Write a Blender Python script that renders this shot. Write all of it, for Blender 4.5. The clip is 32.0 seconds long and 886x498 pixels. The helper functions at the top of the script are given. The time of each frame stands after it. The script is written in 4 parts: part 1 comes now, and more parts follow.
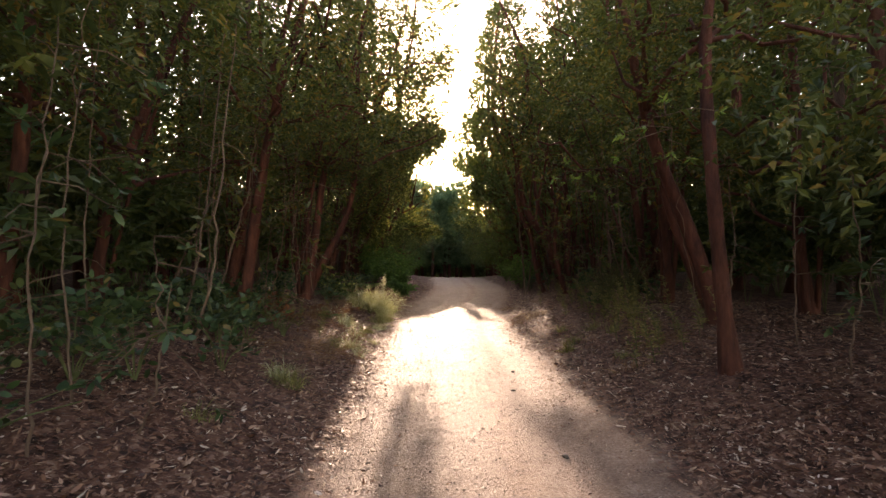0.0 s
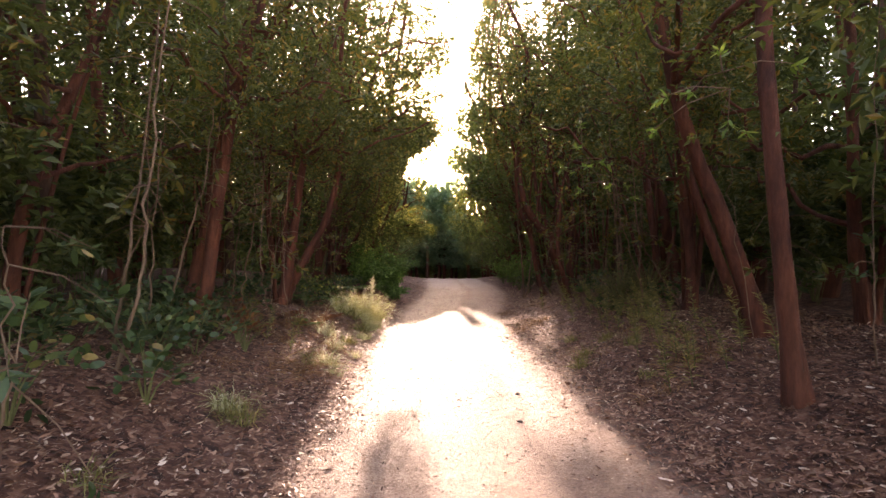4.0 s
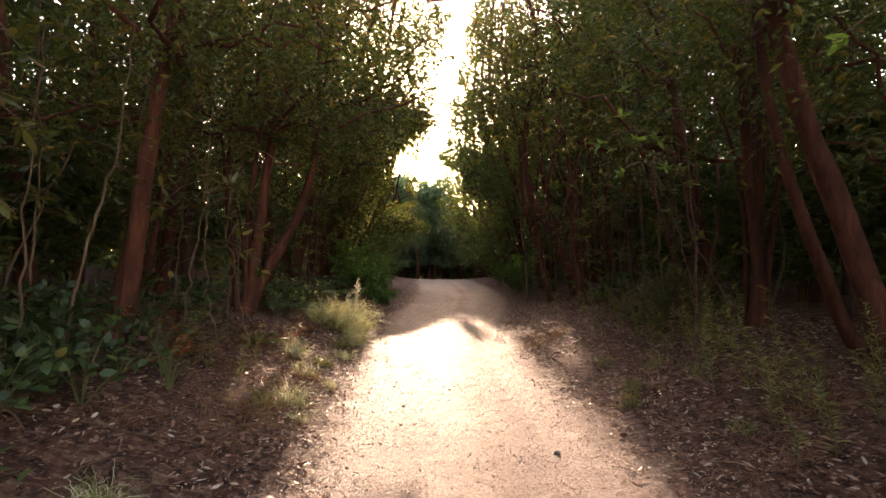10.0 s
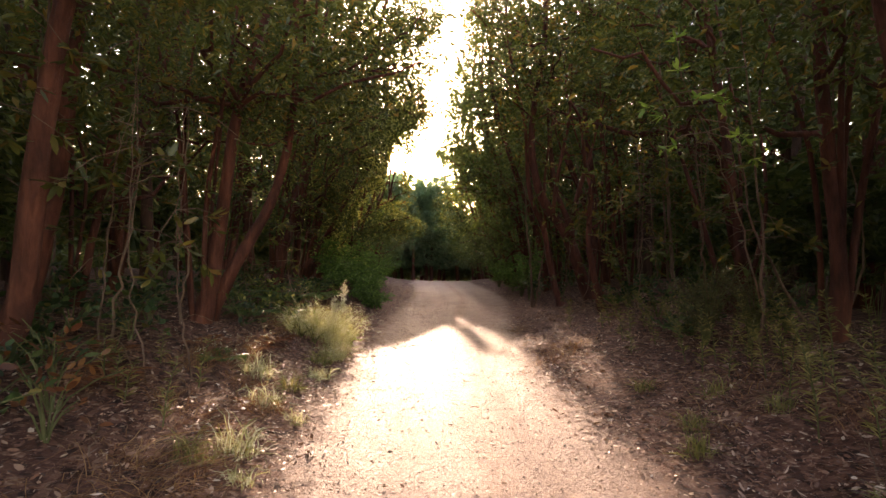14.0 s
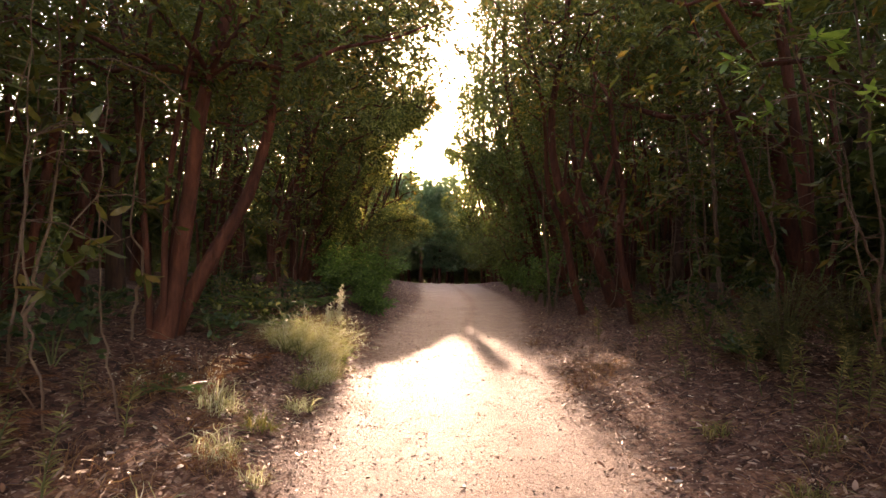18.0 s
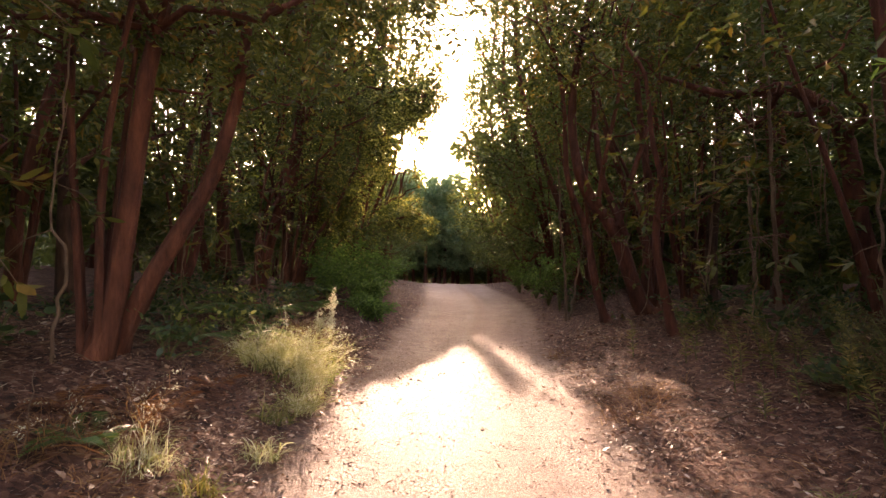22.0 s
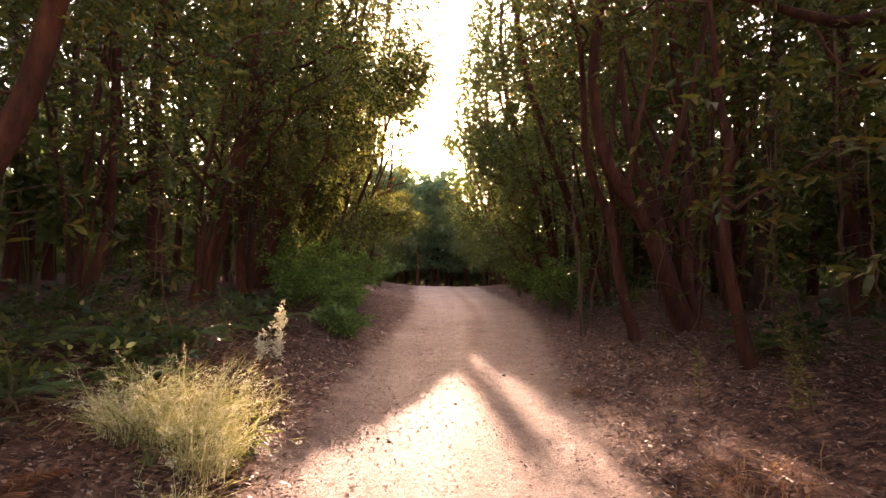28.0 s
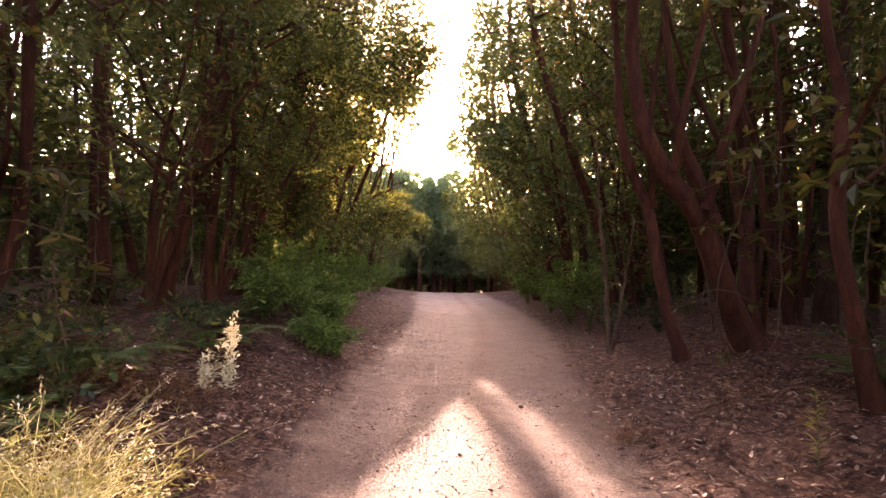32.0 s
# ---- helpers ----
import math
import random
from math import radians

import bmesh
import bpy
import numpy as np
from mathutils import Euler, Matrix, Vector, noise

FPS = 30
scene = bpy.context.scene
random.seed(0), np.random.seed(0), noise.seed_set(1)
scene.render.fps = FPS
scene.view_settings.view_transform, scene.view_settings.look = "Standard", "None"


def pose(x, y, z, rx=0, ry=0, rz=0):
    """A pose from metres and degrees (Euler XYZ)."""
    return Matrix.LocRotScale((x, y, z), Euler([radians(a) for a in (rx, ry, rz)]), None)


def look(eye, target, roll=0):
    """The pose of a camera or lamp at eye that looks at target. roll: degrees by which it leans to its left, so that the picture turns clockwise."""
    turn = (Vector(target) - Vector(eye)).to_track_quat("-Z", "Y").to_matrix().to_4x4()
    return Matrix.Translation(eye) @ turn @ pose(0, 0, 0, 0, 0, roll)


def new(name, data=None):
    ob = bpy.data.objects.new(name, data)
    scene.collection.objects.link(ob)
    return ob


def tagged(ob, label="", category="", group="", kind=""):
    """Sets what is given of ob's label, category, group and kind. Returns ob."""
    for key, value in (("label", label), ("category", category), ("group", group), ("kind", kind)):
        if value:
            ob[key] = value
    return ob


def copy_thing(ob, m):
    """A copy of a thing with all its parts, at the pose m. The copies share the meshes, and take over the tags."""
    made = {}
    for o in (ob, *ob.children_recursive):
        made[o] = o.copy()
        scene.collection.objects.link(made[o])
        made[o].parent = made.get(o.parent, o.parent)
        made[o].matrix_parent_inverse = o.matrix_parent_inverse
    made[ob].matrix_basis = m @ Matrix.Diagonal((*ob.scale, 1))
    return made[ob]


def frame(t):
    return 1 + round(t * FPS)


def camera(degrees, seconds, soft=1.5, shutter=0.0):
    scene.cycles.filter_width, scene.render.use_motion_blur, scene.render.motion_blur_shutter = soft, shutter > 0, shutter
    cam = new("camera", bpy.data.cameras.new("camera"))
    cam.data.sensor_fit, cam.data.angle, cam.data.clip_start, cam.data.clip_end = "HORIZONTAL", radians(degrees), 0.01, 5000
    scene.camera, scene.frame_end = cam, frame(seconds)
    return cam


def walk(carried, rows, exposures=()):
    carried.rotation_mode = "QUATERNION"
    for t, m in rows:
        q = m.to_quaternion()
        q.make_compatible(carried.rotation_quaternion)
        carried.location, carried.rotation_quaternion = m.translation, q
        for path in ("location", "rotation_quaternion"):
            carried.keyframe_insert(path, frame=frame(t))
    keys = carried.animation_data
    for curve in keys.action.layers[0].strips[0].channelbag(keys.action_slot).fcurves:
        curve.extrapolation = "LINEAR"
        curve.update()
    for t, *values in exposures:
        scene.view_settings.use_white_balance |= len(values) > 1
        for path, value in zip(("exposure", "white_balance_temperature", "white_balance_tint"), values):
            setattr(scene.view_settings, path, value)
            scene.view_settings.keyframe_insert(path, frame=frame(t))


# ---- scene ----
cam = camera(80.0, 32.0, soft=1.5)
PATH = [
    (0, (-0.295, -0.036, 1.388), (-0.244, 1.963, 1.413), 0.3),
    (1, (-0.251, 0.235, 1.385), (-0.199, 2.234, 1.41), 0.1),
    (2, (-0.229, 0.49, 1.39), (-0.175, 2.489, 1.416), 0.1),
    (3, (-0.249, 0.749, 1.387), (-0.186, 2.748, 1.413), 0.3),
    (3.5, (-0.24, 0.874, 1.382), (-0.173, 2.873, 1.409), 0.3),
    (5.5, (-0.211, 1.392, 1.392), (-0.132, 3.391, 1.419), 0.5),
    (6, (-0.237, 1.516, 1.395), (-0.153, 3.514, 1.421), 0.7),
    (7, (-0.259, 1.777, 1.38), (-0.173, 3.775, 1.408), 0.7),
    (8, (-0.249, 2.057, 1.376), (-0.16, 4.055, 1.406), 0.5),
    (9, (-0.283, 2.331, 1.368), (-0.184, 4.328, 1.401), 0.7),
    (10, (-0.312, 2.634, 1.385), (-0.202, 4.631, 1.411), 0.6),
    (11, (-0.294, 2.94, 1.369), (-0.18, 4.936, 1.398), 0.5),
    (12, (-0.3, 3.244, 1.375), (-0.186, 5.241, 1.401), 0.5),
    (13, (-0.315, 3.54, 1.367), (-0.192, 5.536, 1.394), 0.8),
    (14, (-0.272, 3.866, 1.342), (-0.148, 5.862, 1.373), 0.8),
    (14.5, (-0.264, 4.005, 1.345), (-0.143, 6.001, 1.377), 0.8),
    (16.5, (-0.226, 4.561, 1.343), (-0.118, 6.558, 1.38), 0.8),
    (17, (-0.217, 4.697, 1.347), (-0.114, 6.694, 1.383), 0.9),
    (18, (-0.222, 4.959, 1.354), (-0.129, 6.956, 1.391), 1.1),
    (19, (-0.25, 5.243, 1.353), (-0.159, 7.241, 1.389), 1.2),
    (20, (-0.205, 5.495, 1.355), (-0.126, 7.494, 1.393), 1.2),
    (21, (-0.181, 5.764, 1.36), (-0.107, 7.762, 1.397), 1.1),
    (22, (-0.193, 6.036, 1.37), (-0.119, 8.034, 1.403), 1.3),
    (23, (-0.202, 6.338, 1.368), (-0.122, 8.336, 1.401), 1.3),
    (24, (-0.206, 6.65, 1.37), (-0.118, 8.648, 1.401), 1.4),
    (25, (-0.231, 6.978, 1.341), (-0.132, 8.975, 1.385), 1.6),
    (25.5, (-0.237, 7.13, 1.348), (-0.131, 9.126, 1.391), 1.8),
    (27.5, (-0.06, 7.771, 1.402), (0.039, 9.768, 1.433), 1.1),
    (28, (-0.019, 7.945, 1.387), (0.076, 9.942, 1.422), 1.1),
    (29, (0.014, 8.277, 1.381), (0.12, 10.274, 1.415), 1.2),
    (30, (0.071, 8.609, 1.371), (0.169, 10.607, 1.408), 1.3),
    (31, (0.067, 8.948, 1.348), (0.159, 10.946, 1.393), 1.4),
    (32, (0.065, 9.271, 1.331), (0.147, 11.269, 1.388), 1.3),
]
SUN, SKY = 1.33, 0.235
EXPOSURES = [(0, 2.56, 8500, 28), (2.5, 2.52, 8500, 28), (3.5, 3.25, 8500, 35), (5.5, 3.47, 8300, 39), (7, 3.44, 8300, 39), (8, 3.27, 8400, 35), (8.5, 2.95, 8500, 29), (9, 2.85, 8900, 29), (14, 3.10, 8900, 32), (21.5, 3.35, 9300, 39), (22.5, 3.57, 9300, 41), (23.5, 3.64, 9100, 46), (24.2, 3.64, 9100, 46), (25, 3.57, 9200, 43), (25.5, 3.47, 9300, 41), (27.5, 3.42, 9300, 42), (28, 3.52, 9300, 44), (28.7, 3.34, 9500, 42), (30.2, 3.37, 9500, 42), (31, 3.62, 9100, 47), (32, 3.77, 8800, 53)]
walk(cam, [(t, look(eye, target, roll)) for t, eye, target, roll in PATH], EXPOSURES)

# ---- light ----
SUN_EL, SUN_AZ = 13.2, 0.2          # degrees above the horizon, and right of the lane's direction
world = bpy.data.worlds.new("world")
scene.world = world
world.use_nodes = True
wn = world.node_tree
sky = wn.nodes.new("ShaderNodeTexSky")
sky.sky_type, sky.sun_disc = "NISHITA", False
sky.sun_elevation, sky.sun_rotation = radians(SUN_EL), radians(SUN_AZ)
sky.air_density, sky.dust_density = 1.0, 1.2
wn.links.new(sky.outputs[0], wn.nodes["Background"].inputs[0])
wn.nodes["Background"].inputs[1].default_value = SKY
sun_data = bpy.data.lights.new("sun", "SUN")
sun_data.energy, sun_data.angle, sun_data.color = SUN, radians(0.45), (1.0, 0.88, 0.73)
sun = new("sun", sun_data)
el, az = radians(SUN_EL), radians(SUN_AZ)
TO_SUN = Vector((math.sin(az) * math.cos(el), math.cos(az) * math.cos(el), math.sin(el)))
sun.matrix_world = look(TO_SUN * 60, (0, 0, 0))
rng = np.random.default_rng(7)


# ---- materials ----
def material(name, rough=0.7, spec=0.3):
    m = bpy.data.materials.new(name)
    m.use_nodes = True
    b = m.node_tree.nodes["Principled BSDF"]
    b.inputs["Roughness"].default_value, b.inputs["Specular IOR Level"].default_value = rough, spec
    return m, m.node_tree.nodes, m.node_tree.links, b


def ramp(nodes, stops):
    r = nodes.new("ShaderNodeValToRGB")
    while len(r.color_ramp.elements) < len(stops):
        r.color_ramp.elements.new(0.5)
    for e, (p, c) in zip(r.color_ramp.elements, stops):
        e.position, e.color = p, (*c, 1)
    return r


def noise_tex(nodes, links, scale, detail=6, rough=0.6, stretch=None):
    n = nodes.new("ShaderNodeTexNoise")
    n.inputs["Scale"].default_value, n.inputs["Detail"].default_value, n.inputs["Roughness"].default_value = scale, detail, rough
    g = nodes.new("ShaderNodeTexCoord")
    if stretch:
        mp = nodes.new("ShaderNodeMapping")
        mp.inputs["Scale"].default_value = stretch
        links.new(g.outputs["Object"], mp.inputs[0])
        links.new(mp.outputs[0], n.inputs[0])
    else:
        links.new(g.outputs["Object"], n.inputs[0])
    return n


def bump(nodes, links, b, source, strength, distance):
    k = nodes.new("ShaderNodeBump")
    k.inputs["Strength"].default_value, k.inputs["Distance"].default_value = strength, distance
    links.new(source, k.inputs["Height"])
    links.new(k.outputs[0], b.inputs["Normal"])


def leaf_material(name, stops, through_light=0.45, rough=0.42, spec=0.4, glow=(1.4, 1.3, 0.78)):
    """Leaves: each one has its own shade; light passes through the blade."""
    m, nodes, links, b = material(name, rough, spec)
    g = nodes.new("ShaderNodeNewGeometry")
    r = ramp(nodes, stops)
    links.new(g.outputs["Random Per Island"], r.inputs[0])
    n = noise_tex(nodes, links, 30, 3)
    mx = nodes.new("ShaderNodeMix")
    mx.data_type, mx.blend_type = "RGBA", "MULTIPLY"
    mx.inputs[0].default_value = 0.5
    links.new(r.outputs[0], mx.inputs[6])
    links.new(n.outputs[0], mx.inputs[7])
    gain = nodes.new("ShaderNodeMix")
    gain.data_type, gain.blend_type = "RGBA", "MULTIPLY"
    gain.inputs[0].default_value = 1.0
    gain.inputs[7].default_value = (1.35, 1.35, 1.35, 1)
    links.new(mx.outputs[2], gain.inputs[6])
    links.new(gain.outputs[2], b.inputs["Base Color"])
    if through_light:
        tr = nodes.new("ShaderNodeBsdfTranslucent")
        warm = nodes.new("ShaderNodeMix")
        warm.data_type, warm.blend_type = "RGBA", "MULTIPLY"
        warm.inputs[0].default_value = 1.0
        warm.inputs[7].default_value = (*glow, 1)
        links.new(gain.outputs[2], warm.inputs[6])
        links.new(warm.outputs[2], tr.inputs[0])
        ms = nodes.new("ShaderNodeMixShader")
        ms.inputs[0].default_value = through_light
        links.new(b.outputs[0], ms.inputs[1])
        links.new(tr.outputs[0], ms.inputs[2])
        links.new(ms.outputs[0], nodes["Material Output"].inputs[0])
    return m


def bark_material(name, dark, light, scale=14):
    """Bark: fine upright cracks, broad blotches and scattered pale scars where it has peeled."""
    m, nodes, links, b = material(name, 0.8, 0.25)
    n = noise_tex(nodes, links, scale, 10, 0.7, (1, 1, 0.22))
    big = noise_tex(nodes, links, 2.3, 5, 0.6, (1, 1, 0.5))
    mid = tuple(0.55 * p + 0.45 * q for p, q in zip(dark, light))
    scar = tuple(min(1.0, 1.7 * q + 0.03) for q in light)
    r = ramp(nodes, [(0.33, dark), (0.48, mid), (0.62, light), (0.74, scar)])
    mx = nodes.new("ShaderNodeMix")
    mx.data_type, mx.blend_type = "FLOAT", "MIX"
    mx.inputs[0].default_value = 0.5
    links.new(n.outputs[0], mx.inputs[2])
    links.new(big.outputs[0], mx.inputs[3])
    links.new(mx.outputs[0], r.inputs[0])
    links.new(r.outputs[0], b.inputs["Base Color"])
    bump(nodes, links, b, n.outputs[0], 1.0, 0.05)
    return m


BARK = bark_material("bark", (0.026, 0.008, 0.006), (0.19, 0.06, 0.033))
BARK_GREY = bark_material("grey bark", (0.03, 0.015, 0.011), (0.15, 0.076, 0.048))
STEM = bark_material("pale stem", (0.09, 0.05, 0.032), (0.29, 0.18, 0.115), 30)
GREEN_STEM = bark_material("green stem", (0.08, 0.09, 0.03), (0.2, 0.2, 0.08), 30)
LEAF = leaf_material("evergreen leaf", [(0.0, (0.045, 0.06, 0.018)), (0.45, (0.085, 0.105, 0.028)), (0.85, (0.14, 0.14, 0.036)), (0.97, (0.26, 0.16, 0.04))])
LEAF_FAR = leaf_material("far leaf", [(0.0, (0.045, 0.07, 0.026)), (0.6, (0.08, 0.115, 0.038)), (1.0, (0.13, 0.15, 0.05))])
# paler, bluer green: the haze over the far end, put into the leaf colour
LEAF_HAZE = leaf_material("haze-paled far leaf", [(0.0, (0.1, 0.17, 0.1)), (0.6, (0.17, 0.25, 0.14)), (1.0, (0.27, 0.33, 0.19))], 0.5, glow=(1.15, 1.3, 0.95))
LEAF_YOUNG = leaf_material("young leaf", [(0.0, (0.11, 0.19, 0.045)), (0.6, (0.19, 0.3, 0.07)), (1.0, (0.32, 0.38, 0.11))], 0.58)
# bright end of the ramp raised to paint in sun, dark end for shade
LEAF_SUN_DAPPLED = leaf_material("sun-dappled leaf", [(0.0, (0.045, 0.06, 0.02)), (0.45, (0.09, 0.115, 0.034)), (0.72, (0.21, 0.235, 0.075)), (1.0, (0.44, 0.43, 0.19))], 0.62)
LEAF_SHRUB = leaf_material("shrub leaf", [(0.0, (0.05, 0.1, 0.03)), (0.6, (0.11, 0.2, 0.055)), (1.0, (0.22, 0.31, 0.1))], 0.5, glow=(1.2, 1.35, 0.75))
LEAF_BROWNISH = leaf_material("sapling leaf", [(0.0, (0.04, 0.06, 0.015)), (0.6, (0.11, 0.11, 0.025)), (1.0, (0.2, 0.12, 0.03))], 0.45)
BRAMBLE = leaf_material("bramble leaf", [(0.0, (0.02, 0.042, 0.016)), (0.6, (0.046, 0.082, 0.026)), (0.93, (0.11, 0.14, 0.05)), (1.0, (0.25, 0.16, 0.05))], 0.35, 0.45, 0.35)
LITTER = leaf_material("dry leaf", [(0.0, (0.05, 0.02, 0.012)), (0.35, (0.14, 0.058, 0.033)), (0.7, (0.26, 0.125, 0.076)), (0.9, (0.42, 0.25, 0.17)), (1.0, (0.6, 0.46, 0.36))], 0.12, 0.5, 0.35)
GRASS = leaf_material("grass blade", [(0.0, (0.16, 0.2, 0.07)), (0.3, (0.42, 0.39, 0.19)), (0.7, (0.57, 0.56, 0.35)), (1.0, (0.74, 0.71, 0.54))], 0.5, glow=(1.15, 1.15, 0.95))
GRASS_PALE = leaf_material("pale grass leaf", [(0.0, (0.2, 0.22, 0.08)), (0.5, (0.4, 0.4, 0.18)), (1.0, (0.62, 0.58, 0.34))], 0.5, glow=(1.15, 1.15, 0.85))
GRASS_GREEN = leaf_material("green grass blade", [(0.0, (0.09, 0.11, 0.035)), (0.7, (0.2, 0.19, 0.07)), (1.0, (0.38, 0.32, 0.15))], 0.45)
DRY = leaf_material("withered grass", [(0.0, (0.12, 0.05, 0.025)), (0.6, (0.24, 0.12, 0.06)), (1.0, (0.4, 0.24, 0.12))], 0.4)
HEATH = leaf_material("heath leaf", [(0.0, (0.05, 0.048, 0.02)), (0.6, (0.1, 0.088, 0.036)), (1.0, (0.17, 0.14, 0.06))], 0.4)
FERN = leaf_material("fern", [(0.0, (0.04, 0.09, 0.03)), (0.6, (0.08, 0.14, 0.04)), (1.0, (0.15, 0.17, 0.06))], 0.45)
RUST = leaf_material("dead fern", [(0.0, (0.09, 0.028, 0.013)), (0.6, (0.18, 0.065, 0.028)), (1.0, (0.32, 0.14, 0.055))], 0.4)
WEED = leaf_material("weed leaf", [(0.0, (0.11, 0.115, 0.045)), (0.6, (0.21, 0.195, 0.075)), (1.0, (0.36, 0.3, 0.13))], 0.45)
FLOWER = leaf_material("seed head", [(0.0, (0.55, 0.52, 0.36)), (1.0, (0.8, 0.76, 0.62))], 0.5, glow=(1.1, 1.1, 0.95))


def earth_material(name):
    """Pale trodden earth along the lane, dark humus beside it, with a ragged seam between the two."""
    m, nodes, links, b = material(name, 0.7, 0.3)
    g = nodes.new("ShaderNodeNewGeometry")
    sep = nodes.new("ShaderNodeSeparateXYZ")
    links.new(g.outputs["Position"], sep.inputs[0])
    fine = noise_tex(nodes, links, 48, 10, 0.8)
    mid = noise_tex(nodes, links, 6, 6, 0.6)
    big = noise_tex(nodes, links, 0.9, 4, 0.55)
    mid2 = noise_tex(nodes, links, 2.2, 8, 0.7)

    def calc(op, a, c=None):
        k = nodes.new("ShaderNodeMath")
        k.operation = op
        for i, v in enumerate((a, c)):
            if v is None:
                continue
            if isinstance(v, (int, float)):
                k.inputs[i].default_value = v
            else:
                links.new(v, k.inputs[i])
        return k.outputs[0]

    bend = nodes.new("ShaderNodeMapRange")
    bend.interpolation_type = "SMOOTHSTEP"
    bend.inputs["From Min"].default_value, bend.inputs["From Max"].default_value = 9, 24
    links.new(sep.outputs[1], bend.inputs["Value"])
    side = calc("SUBTRACT", calc("SUBTRACT", sep.outputs[0], LANE_MID), calc("MULTIPLY", bend.outputs[0], 1.3))
    off = calc("SUBTRACT", calc("ABSOLUTE", side), calc("MULTIPLY", bend.outputs[0], 0.4))
    ragged = calc("ADD", off, calc("MULTIPLY", calc("SUBTRACT", mid2.outputs[0], 0.5), 0.9))
    seam = nodes.new("ShaderNodeMapRange")
    seam.interpolation_type = "SMOOTHSTEP"
    seam.inputs["From Min"].default_value, seam.inputs["From Max"].default_value = 0.92, 1.34
    links.new(ragged, seam.inputs["Value"])
    pale = ramp(nodes, [(0.34, (0.085, 0.04, 0.027)), (0.5, (0.235, 0.134, 0.094)), (0.64, (0.45, 0.32, 0.235))])
    humus = ramp(nodes, [(0.28, (0.03, 0.012, 0.008)), (0.5, (0.115, 0.045, 0.028)), (0.66, (0.21, 0.1, 0.062)), (0.8, (0.36, 0.23, 0.16))])
    blend = calc("ADD", calc("MULTIPLY", fine.outputs[0], 0.62), calc("MULTIPLY", calc("ADD", mid.outputs[0], big.outputs[0]), 0.2))
    links.new(blend, pale.inputs[0])
    cells = []
    for size, stretch in ((26, (1.0, 0.45, 1.0)), (38, (0.4, 1.0, 1.0))):
        warp = noise_tex(nodes, links, 7, 3)
        where = nodes.new("ShaderNodeMix")
        where.data_type, where.blend_type = "VECTOR", "MIX"
        where.inputs[0].default_value = 0.06
        links.new(g.outputs["Position"], where.inputs[4])
        links.new(warp.outputs[1], where.inputs[5])
        mp = nodes.new("ShaderNodeMapping")
        mp.inputs["Scale"].default_value = stretch
        mp.inputs["Rotation"].default_value = (0, 0, size * 0.03)
        links.new(where.outputs[1], mp.inputs[0])
        vo = nodes.new("ShaderNodeTexVoronoi")
        vo.inputs["Scale"].default_value = size
        links.new(mp.outputs[0], vo.inputs[0])
        grey = nodes.new("ShaderNodeSeparateColor")
        links.new(vo.outputs["Color"], grey.inputs[0])
        cells.append(grey.outputs[0])
    flakes = calc("ADD", calc("MULTIPLY", cells[0], 0.5), calc("MULTIPLY", cells[1], 0.5))
    mould = calc("ADD", calc("MULTIPLY", fine.outputs[0], 0.45), calc("MULTIPLY", flakes, 0.55))
    links.new(mould, humus.inputs[0])
    crown = nodes.new("ShaderNodeMapRange")          # the unworn strip between the wheel tracks
    crown.interpolation_type = "SMOOTHSTEP"
    crown.inputs["From Min"].default_value, crown.inputs["From Max"].default_value = 0.02, 0.24
    crown.inputs["To Min"].default_value, crown.inputs["To Max"].default_value = 0.75, 0.0
    links.new(calc("ADD", calc("ABSOLUTE", calc("SUBTRACT", side, 0.12)), calc("MULTIPLY", calc("SUBTRACT", mid2.outputs[0], 0.5), 0.35)), crown.inputs["Value"])
    strip = nodes.new("ShaderNodeMix")
    strip.data_type, strip.blend_type = "RGBA", "MULTIPLY"
    links.new(crown.outputs[0], strip.inputs[0])
    links.new(pale.outputs[0], strip.inputs[6])
    strip.inputs[7].default_value = (0.78, 0.6, 0.5, 1)
    mx = nodes.new("ShaderNodeMix")
    mx.data_type = "RGBA"
    links.new(seam.outputs[0], mx.inputs[0])
    links.new(strip.outputs[2], mx.inputs[6])
    links.new(humus.outputs[0], mx.inputs[7])
    links.new(mx.outputs[2], b.inputs["Base Color"])
    links.new(calc("ADD", calc("MULTIPLY", seam.outputs[0], 0.24), 0.62), b.inputs["Roughness"])
    bump(nodes, links, b, blend, 0.9, 0.035)
    return m


LANE_MID = 0.15
EARTH = earth_material("earth")


def stone_material():
    m, nodes, links, b = material("stone", 0.8, 0.3)
    n = noise_tex(nodes, links, 25, 6)
    r = ramp(nodes, [(0.3, (0.06, 0.04, 0.03)), (0.7, (0.22, 0.16, 0.12))])
    links.new(n.outputs[0], r.inputs[0])
    links.new(r.outputs[0], b.inputs["Base Color"])
    bump(nodes, links, b, n.outputs[0], 0.5, 0.01)
    return m


STONE = stone_material()


# ---- helpers for meshes ----
def mesh_of(name, verts, faces, mat, smooth=False):
    """A mesh from arrays of places and of corner numbers, three or four a face."""
    me = bpy.data.meshes.new(name)
    verts, faces = np.asarray(verts, np.float32), np.asarray(faces, np.int32)
    me.vertices.add(len(verts))
    me.vertices.foreach_set("co", verts.ravel())
    n, k = faces.shape
    me.loops.add(n * k)
    me.loops.foreach_set("vertex_index", faces.ravel())
    me.polygons.add(n)
    me.polygons.foreach_set("loop_start", np.arange(0, n * k, k, dtype=np.int32))
    me.polygons.foreach_set("use_smooth", np.full(n, smooth))
    me.update(calc_edges=True)
    me.materials.append(mat)
    return me


def part(name, me, parent=None, label="", kind=""):
    ob = new(name, me)
    ob.parent = parent
    return tagged(ob, label, kind=kind)


